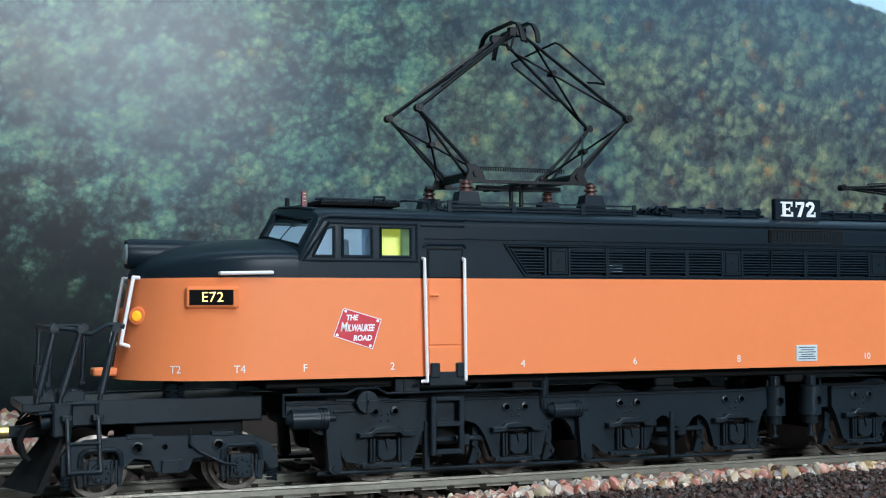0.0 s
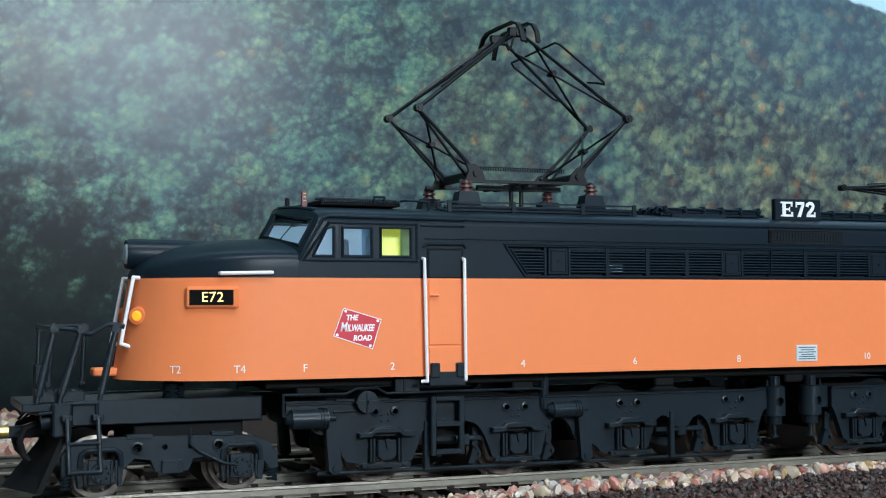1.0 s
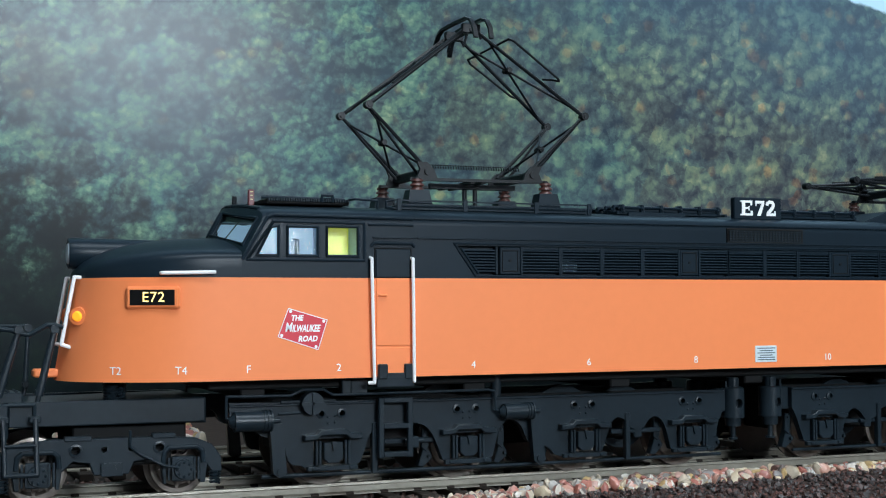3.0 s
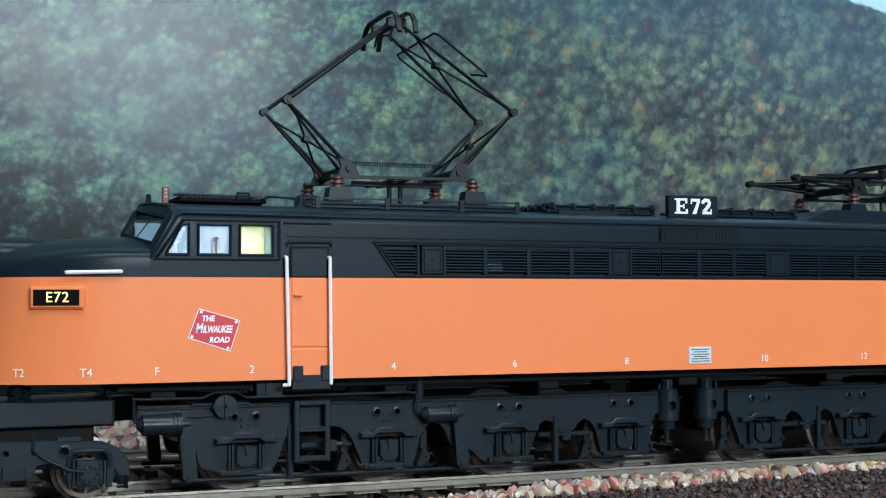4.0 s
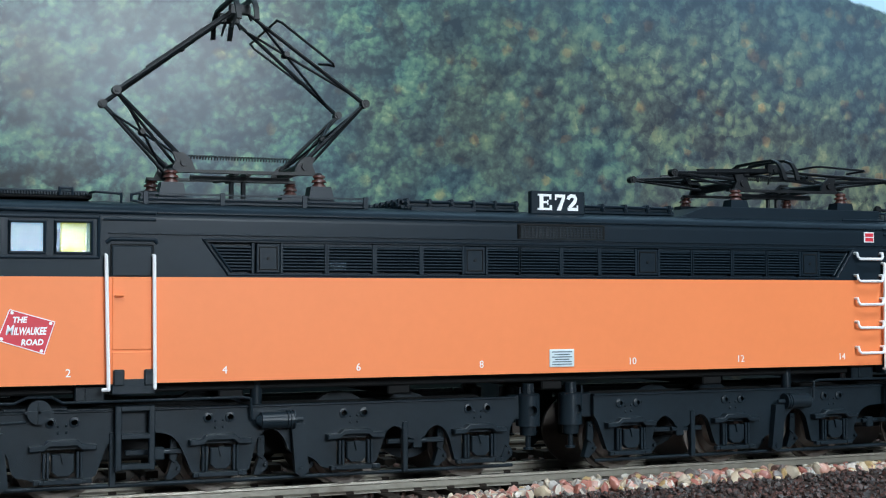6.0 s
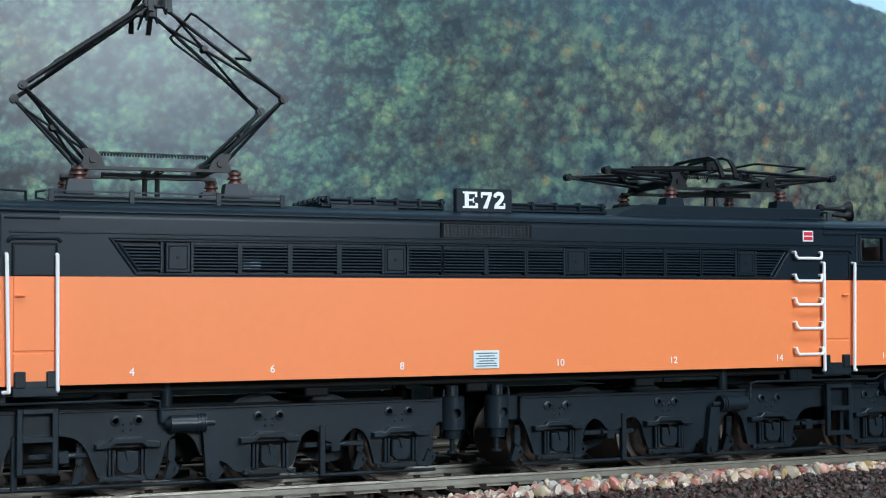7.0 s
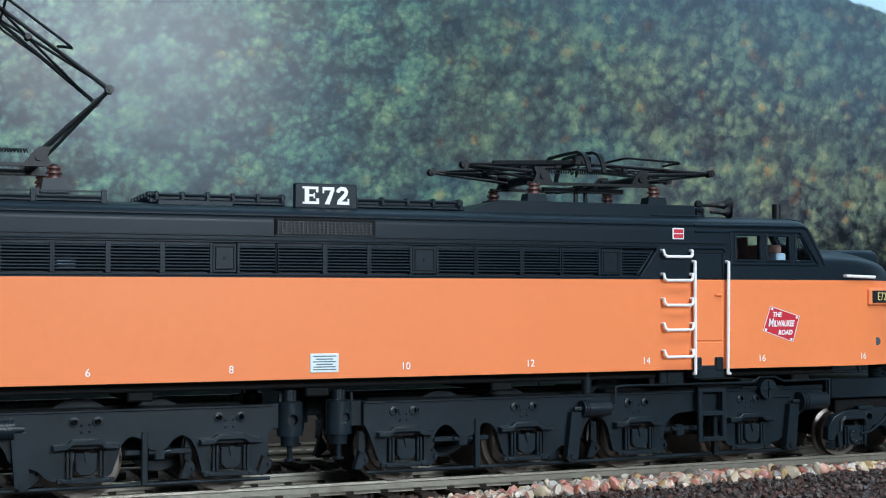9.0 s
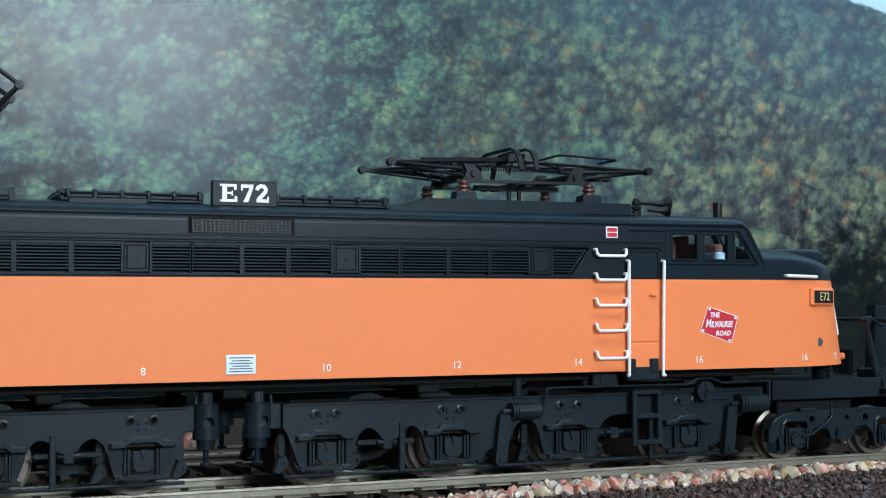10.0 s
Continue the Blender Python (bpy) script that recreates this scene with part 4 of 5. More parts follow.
def pantograph(xc, dx, kz, top, label):
    """Base frame on four insulators, two jointed arm pairs and a double shoe; knees at xc -+ dx, height kz."""
    bm = bm_new()
    bar(bm, (xc - 9, -4.5, 54.9), (xc + 9, -4.5, 54.9), 1.1, 0.9)
    for x in (-1.5, 0.7):
        cyl(bm, (xc + x, -4.2, 50.0), (xc + x, -4.2, 56.2), 0.45, seg=10)
        bar(bm, (xc + x, -8.3, 55.5), (xc + x, 8.3, 55.5), 0.9, 0.5)
    base = part("pantograph", bm, WIRE, loco, label)
    for sy in (-1, 1):
        bm = bm_new()
        y = sy * 8.3
        bar(bm, (xc - 14.5, y, 55.7), (xc + 14.0, y, 55.9), 1.0, 0.55)
        for s in (-1, 1):
            px = xc + s * 11.0
            plate(bm, [(px - 2.2, 55.7), (px + 2.2, 55.7), (px + 1.4, 57.6), (px + 1.0 + s * 1.0, 59.0), (px - 1.0 + s * 1.0, 59.0), (px - 1.4, 57.6)], y - 0.35, y + 0.35)
            cyl(bm, (px, y - 0.8, 57.2), (px, y + 0.8, 57.2), 0.65, seg=12)
        part("base_rail", bm, WIRE, base)
    for s in (-1, 1):
        bm = bm_new()
        bar(bm, (xc + s * 11, -8.3, 56.7), (xc + s * 11, 8.3, 56.7), 1.3, 0.9)
        cyl(bm, (xc + s * 11, -8.6, 57.4), (xc + s * 11, 8.6, 57.4), 0.6, seg=10)
        part("cross_shaft", bm, WIRE, base)
    for sx in (-13.4, 13.4):
        for sy in (-1, 1):
            insulator(xc + sx, sy * 9.4, base)
    # pull-up springs
    for sy in (-1,):
        bm = bm_new()
        pts = []
        for k in range(216):
            a = k * 2 * math.pi / 6
            pts.append((xc - 9.5 + 19 * k / 215, sy * 5.6 + 0.40 * math.cos(a), 58.5 + 0.40 * math.sin(a)))
        tube_fast(bm, pts, 0.11)
        part("spring", bm, WIRE, base, "coiled dark steel spring")
    for s in (-1, 1):
        piv = xc + s * 11.0
        knee = xc + s * dx
        head = Vector((xc + s * 1.4, 0, top - 2.2))

        def low(sy, k):
            return Vector((piv, sy * 7.6, 57.4)).lerp(Vector((knee, sy * 8.2, kz)), k)

        def high(sy, k):
            return Vector((knee, sy * 8.2, kz)).lerp(head + Vector((0, sy * 4.2, 0)), k)

        for sy in (-1, 1):
            # lower arm: two tapered tubes that meet at the knee
            bm = bm_new()
            a, b = low(sy, 0), low(sy, 1)
            cyl(bm, a + Vector((0, 0, 0.6)), b + Vector((0, -sy * 0.3, 0)), 0.42, 0.3, 8)
            cyl(bm, a + Vector((s * 0.8, -sy * 1.8, -0.5)), b + Vector((0, -sy * 0.5, -0.2)), 0.3, 0.26, 8)
            part("lower_arm", bm, WIRE, base)
            bm = bm_new()
            cyl(bm, b - Vector((0, 0.8, 0)), b + Vector((0, 0.8, 0)), 0.78, seg=16)
            cyl(bm, b - Vector((0, 1.0, 0)), b + Vector((0, 1.0, 0)), 0.4, seg=10)
            part("knee_joint", bm, WIRE, base)
            # upper arm: a tube that closes in on the head
            bm = bm_new()
            cyl(bm, high(sy, 0), high(sy, 1), 0.40, 0.33, 8)
            if s < 0:
                bar(bm, high(sy, 0.25) + Vector((0, 0, 0.45)), high(sy, 1) + Vector((0, 0, 0.4)), 0.6, 0.5)
            part("upper_arm", bm, WIRE, base)
            bm = bm_new()
            cyl(bm, low(sy, 0.12), low(-sy, 0.88), 0.24, seg=8)
            part("brace", bm, WIRE, base)
            bm = bm_new()
            cyl(bm, high(sy, 0.1), high(-sy, 0.9), 0.26, seg=8)
            part("brace", bm, WIRE, base)
        for c in (low(0, 0.5), high(0, 0.604)):
            bm = bm_new()
            cyl(bm, c - Vector((0, 1.3, 0)), c + Vector((0, 1.3, 0)), 0.55, seg=10)
            ball(bm, c, 0.78, 10)
            part("brace_clamp", bm, WIRE, base)
    # wire guard that frames the trailing upper arm
    a, b = Vector((xc + 1.0, 0, top - 1.0)), Vector((xc + dx, 0, kz))
    u = (b - a).normalized()
    nrm = Vector((-u.z, 0, u.x))
    nrm = nrm if nrm.z > 0 else -nrm

    def on(k, h, y):
        q = a.lerp(b, k) + nrm * h
        return (q.x, y, q.z)

    bm = bm_new()
    tube(bm, [on(0.60, 0.2, -7.2), on(0.64, 0.6, -9.3), on(0.67, 0.75, -10.6), on(0.65, 0.8, -11), on(0.23, 0.1, -11), on(0.20, 0.05, -10.2), on(0.22, -0.1, 10.2), on(0.26, -0.1, 11), on(0.66, 0.8, 11), on(0.69, 0.9, 10.2), on(0.70, 0.9, 8.8)], 0.24)
    part("guard_wire", bm, WIRE, base, "bent wire guard")
    # double shoe across the track
    for s in (-1, 1):
        bm = bm_new()
        x = xc + s * 1.7
        arc = [(x - s * 0.1, -10.4, top - 4.6), (x, -9.6, top - 2.4), (x, -8.2, top - 0.8), (x, -6.2, top - 0.05), (x, 0, top + 0.05), (x, 6.2, top - 0.05), (x, 8.2, top - 0.8), (x, 9.6, top - 2.4), (x - s * 0.1, 10.4, top - 4.6)]
        sweep(bm, arc, (0.45, 0.25), (1, 0, 0))
        part("contact_shoe", bm, WIRE, base, "curved contact shoe with drooping horns")
    bm = bm_new()
    for sy in (-1, 1):
        box(bm, xc - 2.0, xc + 2.0, sy * 4.2 - 0.5, sy * 4.2 + 0.5, top - 2.6, top - 0.7, 0.2)
        cyl(bm, (xc - 0.6, sy * 4.2, top - 2.2), (xc - 1.4, sy * 4.2, top - 5.0), 0.32, 0.2, 8)
        tube(bm, [(xc + 1.4, sy * 4.2, top - 1.8), (xc + 2.2, sy * 4.2, top - 3.6)], 0.26)
    cyl(bm, (xc, -5, top - 1.9), (xc, 5, top - 1.9), 0.5, seg=10)
    part("shoe_carrier", bm, WIRE, base)
    return base


def tube_fast(bm, pts, r):
    """A thin four-sided wire through many points."""
    rows = []
    for i, q in enumerate(pts):
        a, b = Vector(pts[max(0, i - 1)]), Vector(pts[min(len(pts) - 1, i + 1)])
        d = (b - a).normalized()
        u = d.orthogonal().normalized()
        w = d.cross(Vector((1, 0, 0))).normalized() if abs(d.x) < 0.95 else u
        n = d.cross(w)
        rows.append([bm.verts.new(Vector(q) + w * r), bm.verts.new(Vector(q) + n * r), bm.verts.new(Vector(q) - w * r), bm.verts.new(Vector(q) - n * r)])
    for a, b in zip(rows, rows[1:]):
        for i in range(4):
            bm.faces.new((a[i], b[i], b[(i + 1) % 4], a[(i + 1) % 4]))


pantograph(-58.3, 22.6, 69.3, 87.6, "raised black diamond pantograph with brown insulators")
pantograph(58.3, 27.6, 58.9, 62.6, "lowered black pantograph folded flat on the roof")


def roof_details():
    # running boards beside the leading pantograph
    for sy in (-1, 1):
        bm = bm_new()
        for z in (49.8, 50.55, 51.3):
            bar(bm, (-77.6, sy * 12.6, z), (-36.6, sy * 12.6, z), 0.5, 0.28)
        rb = part("running_board", bm, BLACK, loco, "black three-bar roof rail")
        for x in (-76.6, -63.4, -48.6, -37.2):
            bm = bm_new()
            box(bm, x - 0.45, x + 0.45, sy * 12.75, sy * 13.1, 49.2, 51.6, 0.08)
            part("post", bm, BLACK, rb)
        bm = bm_new()
        tube(bm, [(-77.6, sy * 12.6, 51.3), (-79.0, sy * 12.6, 51.0), (-79.0, sy * 12.6, 50.0), (-77.6, sy * 12.6, 49.8)], 0.22)
        part("rail_end", bm, BLACK, rb)
        bm = bm_new()
        tube(bm, [(-80.6, sy * 12.3, 49.3), (-80.6, sy * 12.3, 51.1), (-84.9, sy * 12.3, 51.3), (-85.6, sy * 11.0, 51.2)], 0.22)
        part("roof_handrail", bm, BLACK, loco)
    bm = bm_new()
    box(bm, -77, -37, -11.5, 11.5, 49.6, 50.5, 0.2)
    part("pantograph_deck", bm, BLACK, loco)
    # solid platform under the trailing pantograph, with a sloped end
    bm = bm_new()
    plate(bm, [(28.0, 49.0), (36.3, 51.9), (79.5, 51.9), (79.5, 49.0)], -12.5, 12.5, 0.15)
    part("pantograph_platform", bm, BLACK, loco, "smooth black raised roof platform")
    # ribbed resistor hatches along the middle
    for x0, x1 in ((-28.4, -4.8), (7.9, 29.5)):
        for sy in (-1, 1):
            bm = bm_new()
            box(bm, x0, x1, sy * 9.6, sy * 5.0, 50.0, 50.5, 0.1)
            box(bm, x0, x1, sy * 9.3, sy * 8.3, 50.4, 51.5, 0.25)
            tube(bm, [(x0, sy * 9.5, 51.4), (x1, sy * 9.5, 51.4)], 0.28)
            h = part("roof_hatch", bm, BLACK, loco, "black roof hatch bar with bolted straps")
            n = max(3, int((x1 - x0) / 4.4))
            for i in range(n + 1):
                x = x0 + 0.6 + (x1 - x0 - 1.2) * i / n
                bm = bm_new()
                box(bm, x - 0.4, x + 0.4, sy * 9.9, sy * 7.8, 50.3, 52.0, 0.18)
                cyl(bm, (x, sy * 9.9, 51.0), (x, sy * 10.2, 51.0), 0.25, seg=8)
                part("strap", bm, BLACK, h)
        bm = bm_new()
        box(bm, x0 + 1, x1 - 1, -4.8, 4.8, 50.2, 51.2, 0.2)
        part("hatch_cover", bm, DARK, loco)
    # cross bars that close the trays' ends
    for x in (-28.6, 29.7):
        bm = bm_new()
        tube(bm, [(x, -9.5, 51.4), (x, 9.5, 51.4)], 0.28)
        box(bm, x - 0.4, x + 0.4, -9.4, 9.4, 50.0, 50.7, 0.1)
        bar_ = part("tray_end_bar", bm, BLACK, loco, "black cross bar with bolted straps")
        for y in (-8.0, -4.8, -1.6, 1.6, 4.8, 8.0):
            bm = bm_new()
            box(bm, x - 0.7, x + 0.7, y - 0.4, y + 0.4, 50.3, 52.0, 0.18)
            cyl(bm, (x - 0.7, y, 51.0), (x - 1.0, y, 51.0), 0.25, seg=8)
            part("strap", bm, BLACK, bar_)
    box_bm = bm_new()
    box(box_bm, -28, -15, -12.2, -11.4, 49.3, 50.3, 0.1)
    part("roof_cleat", box_bm, BLACK, loco)
    # leading cab roof: ribbed hatch, marker, fittings
    bm = bm_new()
    box(bm, -100.6, -85.0, -9.5, 9.5, 50.3, 51.3, 0.2)
    hatch = part("cab_roof_hatch", bm, DARK, loco, "ribbed black cab roof hatch")
    for i in range(33):
        bm = bm_new()
        x = -100.2 + i * 0.46
        box(bm, x - 0.15, x + 0.15, -10.0, -8.6, 50.8, 51.35, 0.05)
        part("rib", bm, BLACK, hatch)
    bm = bm_new()
    tube(bm, [(-101.6, -9.6, 51.4), (-100.5, -9.6, 51.5), (-86.0, -9.6, 51.3)], 0.3)
    part("edge_rod", bm, BLACK, hatch)
    bm = bm_new()
    box(bm, -102.6, -101.5, -4.6, -3.8, 50.0, 53.2, 0.15)
    ma = part("roof_marker", bm, mat("dull_red_marker", (0.12, 0.025, 0.03), 0.4), loco, "small dull red roof marker")
    bm = bm_new()
    for z in (51.4, 52.1, 52.75):
        box(bm, -102.25, -101.8, -4.66, -4.55, z - 0.07, z + 0.07)
    part("glint", bm, mat_digit, ma, "", 0)
    bm = bm_new()
    cyl(bm, (-104.6, -2.0, 50.0), (-104.6, -2.0, 52.0), 0.5, 0.4, 10)
    part("roof_stub", bm, WIRE, loco)
    bm = bm_new()
    tube(bm, [(-90.4, -10, 50.8), (-90.4, -10, 52.0), (-88.4, -10, 52.0), (-88.4, -10, 50.8)], 0.25)
    part("lifting_eye", bm, BLACK, loco)
    # trailing cab roof: horn, stub
    bm = bm_new()
    for zz, yy in ((50.2, -6.0), (51.2, -6.0), (52.2, -6.0)):
        cyl(bm, (84.5, yy - 0.5, zz + 0.5), (84.5, yy + 0.5, zz + 0.5), 0.75, seg=12)
    box(bm, 83.9, 85.1, -6.4, -5.6, 49.5, 53.6, 0.2)
    horn = part("air_horn", bm, WIRE, loco, "black trumpet air horn")
    bm = bm_new()
    prof = [(85.5, 0.35), (88.5, 0.45), (90.5, 0.75), (91.6, 1.3), (92.0, 1.75), (91.7, 1.6), (90.0, 0.4)]
    loft(bm, [[(x, -6.0 + r * math.cos(a), 52.6 + (x - 85) * 0.02 + r * math.sin(a)) for a in [2 * math.pi * i / 20 for i in range(20)]] for x, r in prof])
    part("trumpet", bm, WIRE, horn)
    bm = bm_new()
    prof = [(85.5, 0.3), (88.0, 0.45), (89.6, 1.0), (90.0, 1.4), (89.0, 0.4)]
    loft(bm, [[(x, -9.0 + r * math.cos(a), 51.0 + r * math.sin(a)) for a in [2 * math.pi * i / 16 for i in range(16)]] for x, r in prof])
    part("trumpet", bm, WIRE, horn)
    bm = bm_new()
    cyl(bm, (104.0, -6, 50.0), (104.0, -6, 53.2), 0.95, 0.95, 16)
    part("roof_stub", bm, WIRE, loco)
    bm = bm_new()
    tube(bm, [(80.2, -11, 49.4), (80.2, -11, 51.4), (82.4, -11, 51.4), (82.4, -11, 49.4)], 0.25)
    tube(bm, [(68, -14.6, 49.6), (79, -14.6, 49.6)], 0.2)
    part("roof_handrail", bm, BLACK, loco)


roof_details()


# ---- underframe and trucks ----
BOTTOM = [(-108.6, 12.6), (-104.5, 12.4), (-103.5, 9.4), (-99.0, 9.2), (-98.2, 4.4), (-95.6, 4.2), (-94.9, 3.4), (-85.4, 3.4), (-84.3, 6.0), (-83.1, 9.6), (-80.8, 11.0), (-73.8, 11.0), (-71.4, 9.5), (-69.5, 5.0), (-68.9, 3.4), (-59.4, 3.4), (-58.8, 5.5), (-57.9, 9.3), (-56.2, 10.8), (-54.3, 10.6), (-53.0, 9.2), (-52.0, 6.4), (-49.0, 6.0), (-47.2, 5.0), (-46.0, 3.4), (-36.4, 3.4), (-35.2, 6.5), (-34.4, 9.3), (-32.8, 10.6), (-31.0, 9.9), (-29.8, 8.0), (-27.0, 8.0), (-26.0, 9.6), (-24.2, 10.6), (-22.2, 9.0), (-21.0, 4.5), (-20.7, 3.4), (-11.8, 3.4), (-10.8, 6.0), (-9.4, 9.8), (-8.6, 11.0)]


def rounded(pts, times=2, k=0.24):
    """Cuts the corners of an open outline, as castings have them."""
    for _ in range(times):
        out = [pts[0]]
        for a, b in zip(pts, pts[1:]):
            out.append((a[0] + (b[0] - a[0]) * k, a[1] + (b[1] - a[1]) * k))
            out.append((b[0] + (a[0] - b[0]) * k, b[1] + (a[1] - b[1]) * k))
        pts = out + [pts[-1]]
    return pts


BOTTOM = rounded(BOTTOM)
DRIVE = AXLES[2:]
WHEELS = []


def wheel_mesh(r, name, spokes):
    bm = bm_new()
    prof = [(0.6, -0.9), (r * 0.42, -0.95), (r * 0.5, -0.35), (r * 0.74, -0.35), (r * 0.84, -1.15), (r, -1.15), (r + 0.02, 0.55), (r + 0.75, 0.75), (r + 0.75, 1.2), (r * 0.8, 1.2), (0.6, 1.2)]
    revolve(bm, prof, seg=40)
    for k in range(spokes):
        a = 2 * math.pi * k / spokes
        c, s_ = math.cos(a), math.sin(a)
        bar(bm, (c * r * 0.35, -0.6, s_ * r * 0.35), (c * r * 0.82, -0.6, s_ * r * 0.82), 0.5, 0.8, (0, 1, 0))
    return link_mesh(name, bm, WHEEL)


WHEEL_D, WHEEL_G = wheel_mesh(6.3, "driving_wheel", 0), wheel_mesh(4.75, "guide_wheel", 10)


def wheelset(x, r, me, parent):
    bm = bm_new()
    cyl(bm, (0, -8.6, 0), (0, 8.6, 0), 1.1, seg=16)
    ax = part("axle", bm, DARK, parent)
    ax.location = (x * MM, 0, r * MM)
    for sy in (-1, 1):
        w = new("wheel", me)
        w.parent = ax
        w.matrix_basis = Matrix.Translation((0, sy * 8.7 * MM, 0)) @ (Matrix.Identity(4) if sy < 0 else Matrix.Rotation(math.pi, 4, "Z"))
    WHEELS.append((ax, x, r))


def drive_truck(s):
    f = (lambda o: o) if s < 0 else flip
    truck = None
    for sy in (-1, 1):
        bm = bm_new()
        outline = [(-108.6, 15.4), (-100, 15.3), (-59, 15.0), (-8.6, 14.8)]
        plate(bm, f(outline + BOTTOM[::-1]), sy * 15.2, sy * 13.6)
        box(bm, s * 108.6, s * 8.6, sy * 15.5, sy * 13.8, 14.6, 15.05, 0.12)
        side = part("truck_side_frame", bm, CHASSIS, loco, "cast black truck side frame")
        side.location.x = -0.6 * MM if s > 0 else 0.0
        holes = []
        for x in DRIVE:
            holes.append(cutter(lambda b: box(b, -s * x - 3.3, -s * x + 3.3, sy * 10, sy * 20, 4.1, 8.75), CHASSIS))
            for dx in (-1.9, 1.9):
                holes.append(cutter(lambda b: cyl(b, (-s * x + dx, sy * 12, 13.1), (-s * x + dx, sy * 20, 13.1), 0.5, seg=14), CHASSIS))
        cut(side, holes)
        truck = truck or side
        for x in DRIVE:
            x = -s * x
            bm = bm_new()
            # jaw rails, tie bar and cover of the journal box
            for dx in (-2.95, -2.35, 2.35, 2.95):
                box(bm, x + dx - 0.22, x + dx + 0.22, sy * 15.1, sy * 16.3, 4.2, 8.4, 0.08)
            box(bm, x - 4.6, x + 4.6, sy * 15.1, sy * 16.2, 3.2, 4.0, 0.1)
            for dx in (-3.4, 3.4):
                box(bm, x + dx - 0.4, x + dx + 0.4, sy * 15.9, sy * 16.5, 3.35, 3.85, 0.08)
            j = part("journal_box", bm, CHASSIS, side)
            bm = bm_new()
            plate(bm, [(x - 1.75, 8.1), (x + 1.75, 8.1), (x + 1.75, 5.3), (x + 0.9, 4.5), (x - 0.9, 4.5), (x - 1.75, 5.3)], sy * 16.5, sy * 15.1, 0.15)
            plate(bm, [(x - 0.5, 8.3), (x + 0.5, 8.3), (x + 0.12, 6.7), (x - 0.12, 6.7)], sy * 16.9, sy * 16.3)
            part("cover", bm, CHASSIS, side)
            bm = bm_new()
            o = [(-5.3, 8.6), (-3.0, 8.7), (-2.2, 9.4), (2.2, 9.4), (3.0, 8.7), (5.3, 8.6), (5.3, 9.5), (3.1, 9.65), (2.3, 10.35), (-2.3, 10.35), (-3.1, 9.65), (-5.3, 9.5)]
            plate(bm, [(x + a, b) for a, b in o], sy * 16.9, sy * 15.1, 0.15)
            part("equaliser_bar", bm, CHASSIS, side)
            for dx in (-1.9, 1.9):
                bm = bm_new()
                revolve(bm, [(0.5, sy * -0.3), (0.52, sy * 0.3), (0.85, sy * 0.22), (0.9, sy * -0.1)], seg=18, centre=(x + dx, sy * 15.2, 13.1))
                part("boss", bm, CHASSIS, side)
            for dx, dz in ((-0.65, 12.5), (0.65, 12.6), (-0.65, 11.4), (0.65, 11.5)) if sy < 0 else ():
                bm = bm_new()
                ball(bm, (x + dx, sy * 15.2, dz), 0.24, 8)
                part("rivet", bm, CHASSIS, side)
        # brake cylinders with their levers
        for x, z, r, ln, lever in ((-105.0, 12.3, 1.75, 6.2, -100.6), (-54.7, 12.4, 1.45, 5.6, -50.8)):
            bm = bm_new()
            xc = x if s < 0 else -x
            d = -1 if s < 0 else 1
            cyl(bm, (xc + d * ln / 2, sy * 16.6, z), (xc - d * ln / 2, sy * 16.6, z), r, seg=20)
            for k in (0.30, 0.40, 0.5):
                cyl(bm, (xc - d * ln * k, sy * 16.6, z), (xc - d * (ln * k + 0.3), sy * 16.6, z), r + 0.18, seg=20)
            cyl(bm, (xc + d * ln / 2, sy * 16.6, z), (xc + d * (ln / 2 + 0.9), sy * 16.6, z), r * 0.8, r * 0.35, 16)
            cyl(bm, (xc - d * ln / 2, sy * 16.6, z), (xc - d * (ln / 2 + 1.9), sy * 16.6, z), 0.5, 0.4, 10)
            part("brake_cylinder", bm, CHASSIS, side)
            bm = bm_new()
            xl = lever if s < 0 else -lever
            plate(bm, [(xl - 1.3, 11.8), (xl + 1.0, 11.8), (xl + 0.9 - d * 0.9, 3.2), (xl - 0.4 - d * 0.9, 2.4), (xl - 1.5 - d * 0.9, 3.2)], sy * 16.8, sy * 15.3)
            cyl(bm, (xl - d * 0.8 - 0.3, sy * 16.7, 3.6), (xl - d * 0.8 - 0.3, sy * 17.1, 3.6), 0.55, seg=12)
            part("brake_lever", bm, CHASSIS, side)
        # brake rods, hangers and a foot rod along the rail
        bm = bm_new()
        tube(bm, [(s * 102.7, sy * 14.6, 2.5), (s * 57.5, sy * 14.6, 2.3)], 0.38)
        tube(bm, [(s * 57.5, sy * 14.6, 2.3), (s * 9.0, sy * 14.6, 2.3)], 0.33)
        part("brake_rod", bm, CHASSIS, side)
        for x0, x1, z in ((-80.0, -69.0, 7.6), (-33.5, -22.5, 7.6)):
            bm = bm_new()
            box(bm, -s * x0, -s * x1, sy * 13.2, sy * 14.2, z - 0.45, z + 0.45, 0.12)
            xm = -s * ((x0 + x1) / 2)
            box(bm, xm - 0.9, xm + 0.9, sy * 13.4, sy * 15.0, z - 1.3, z + 0.8, 0.2)
            cyl(bm, (xm - 1.8, sy * 14.6, z), (xm + 1.8, sy * 14.6, z), 0.42, seg=10)
            part("brake_beam", bm, CHASSIS, side)
        for x in (-82.3, -30.6):
            bm = bm_new()
            xx = -s * x
            box(bm, xx - 0.5, xx + 0.5, sy * 14.3, sy * 15.6, 2.2, 11.2, 0.12)
            part("hanger", bm, CHASSIS, side)
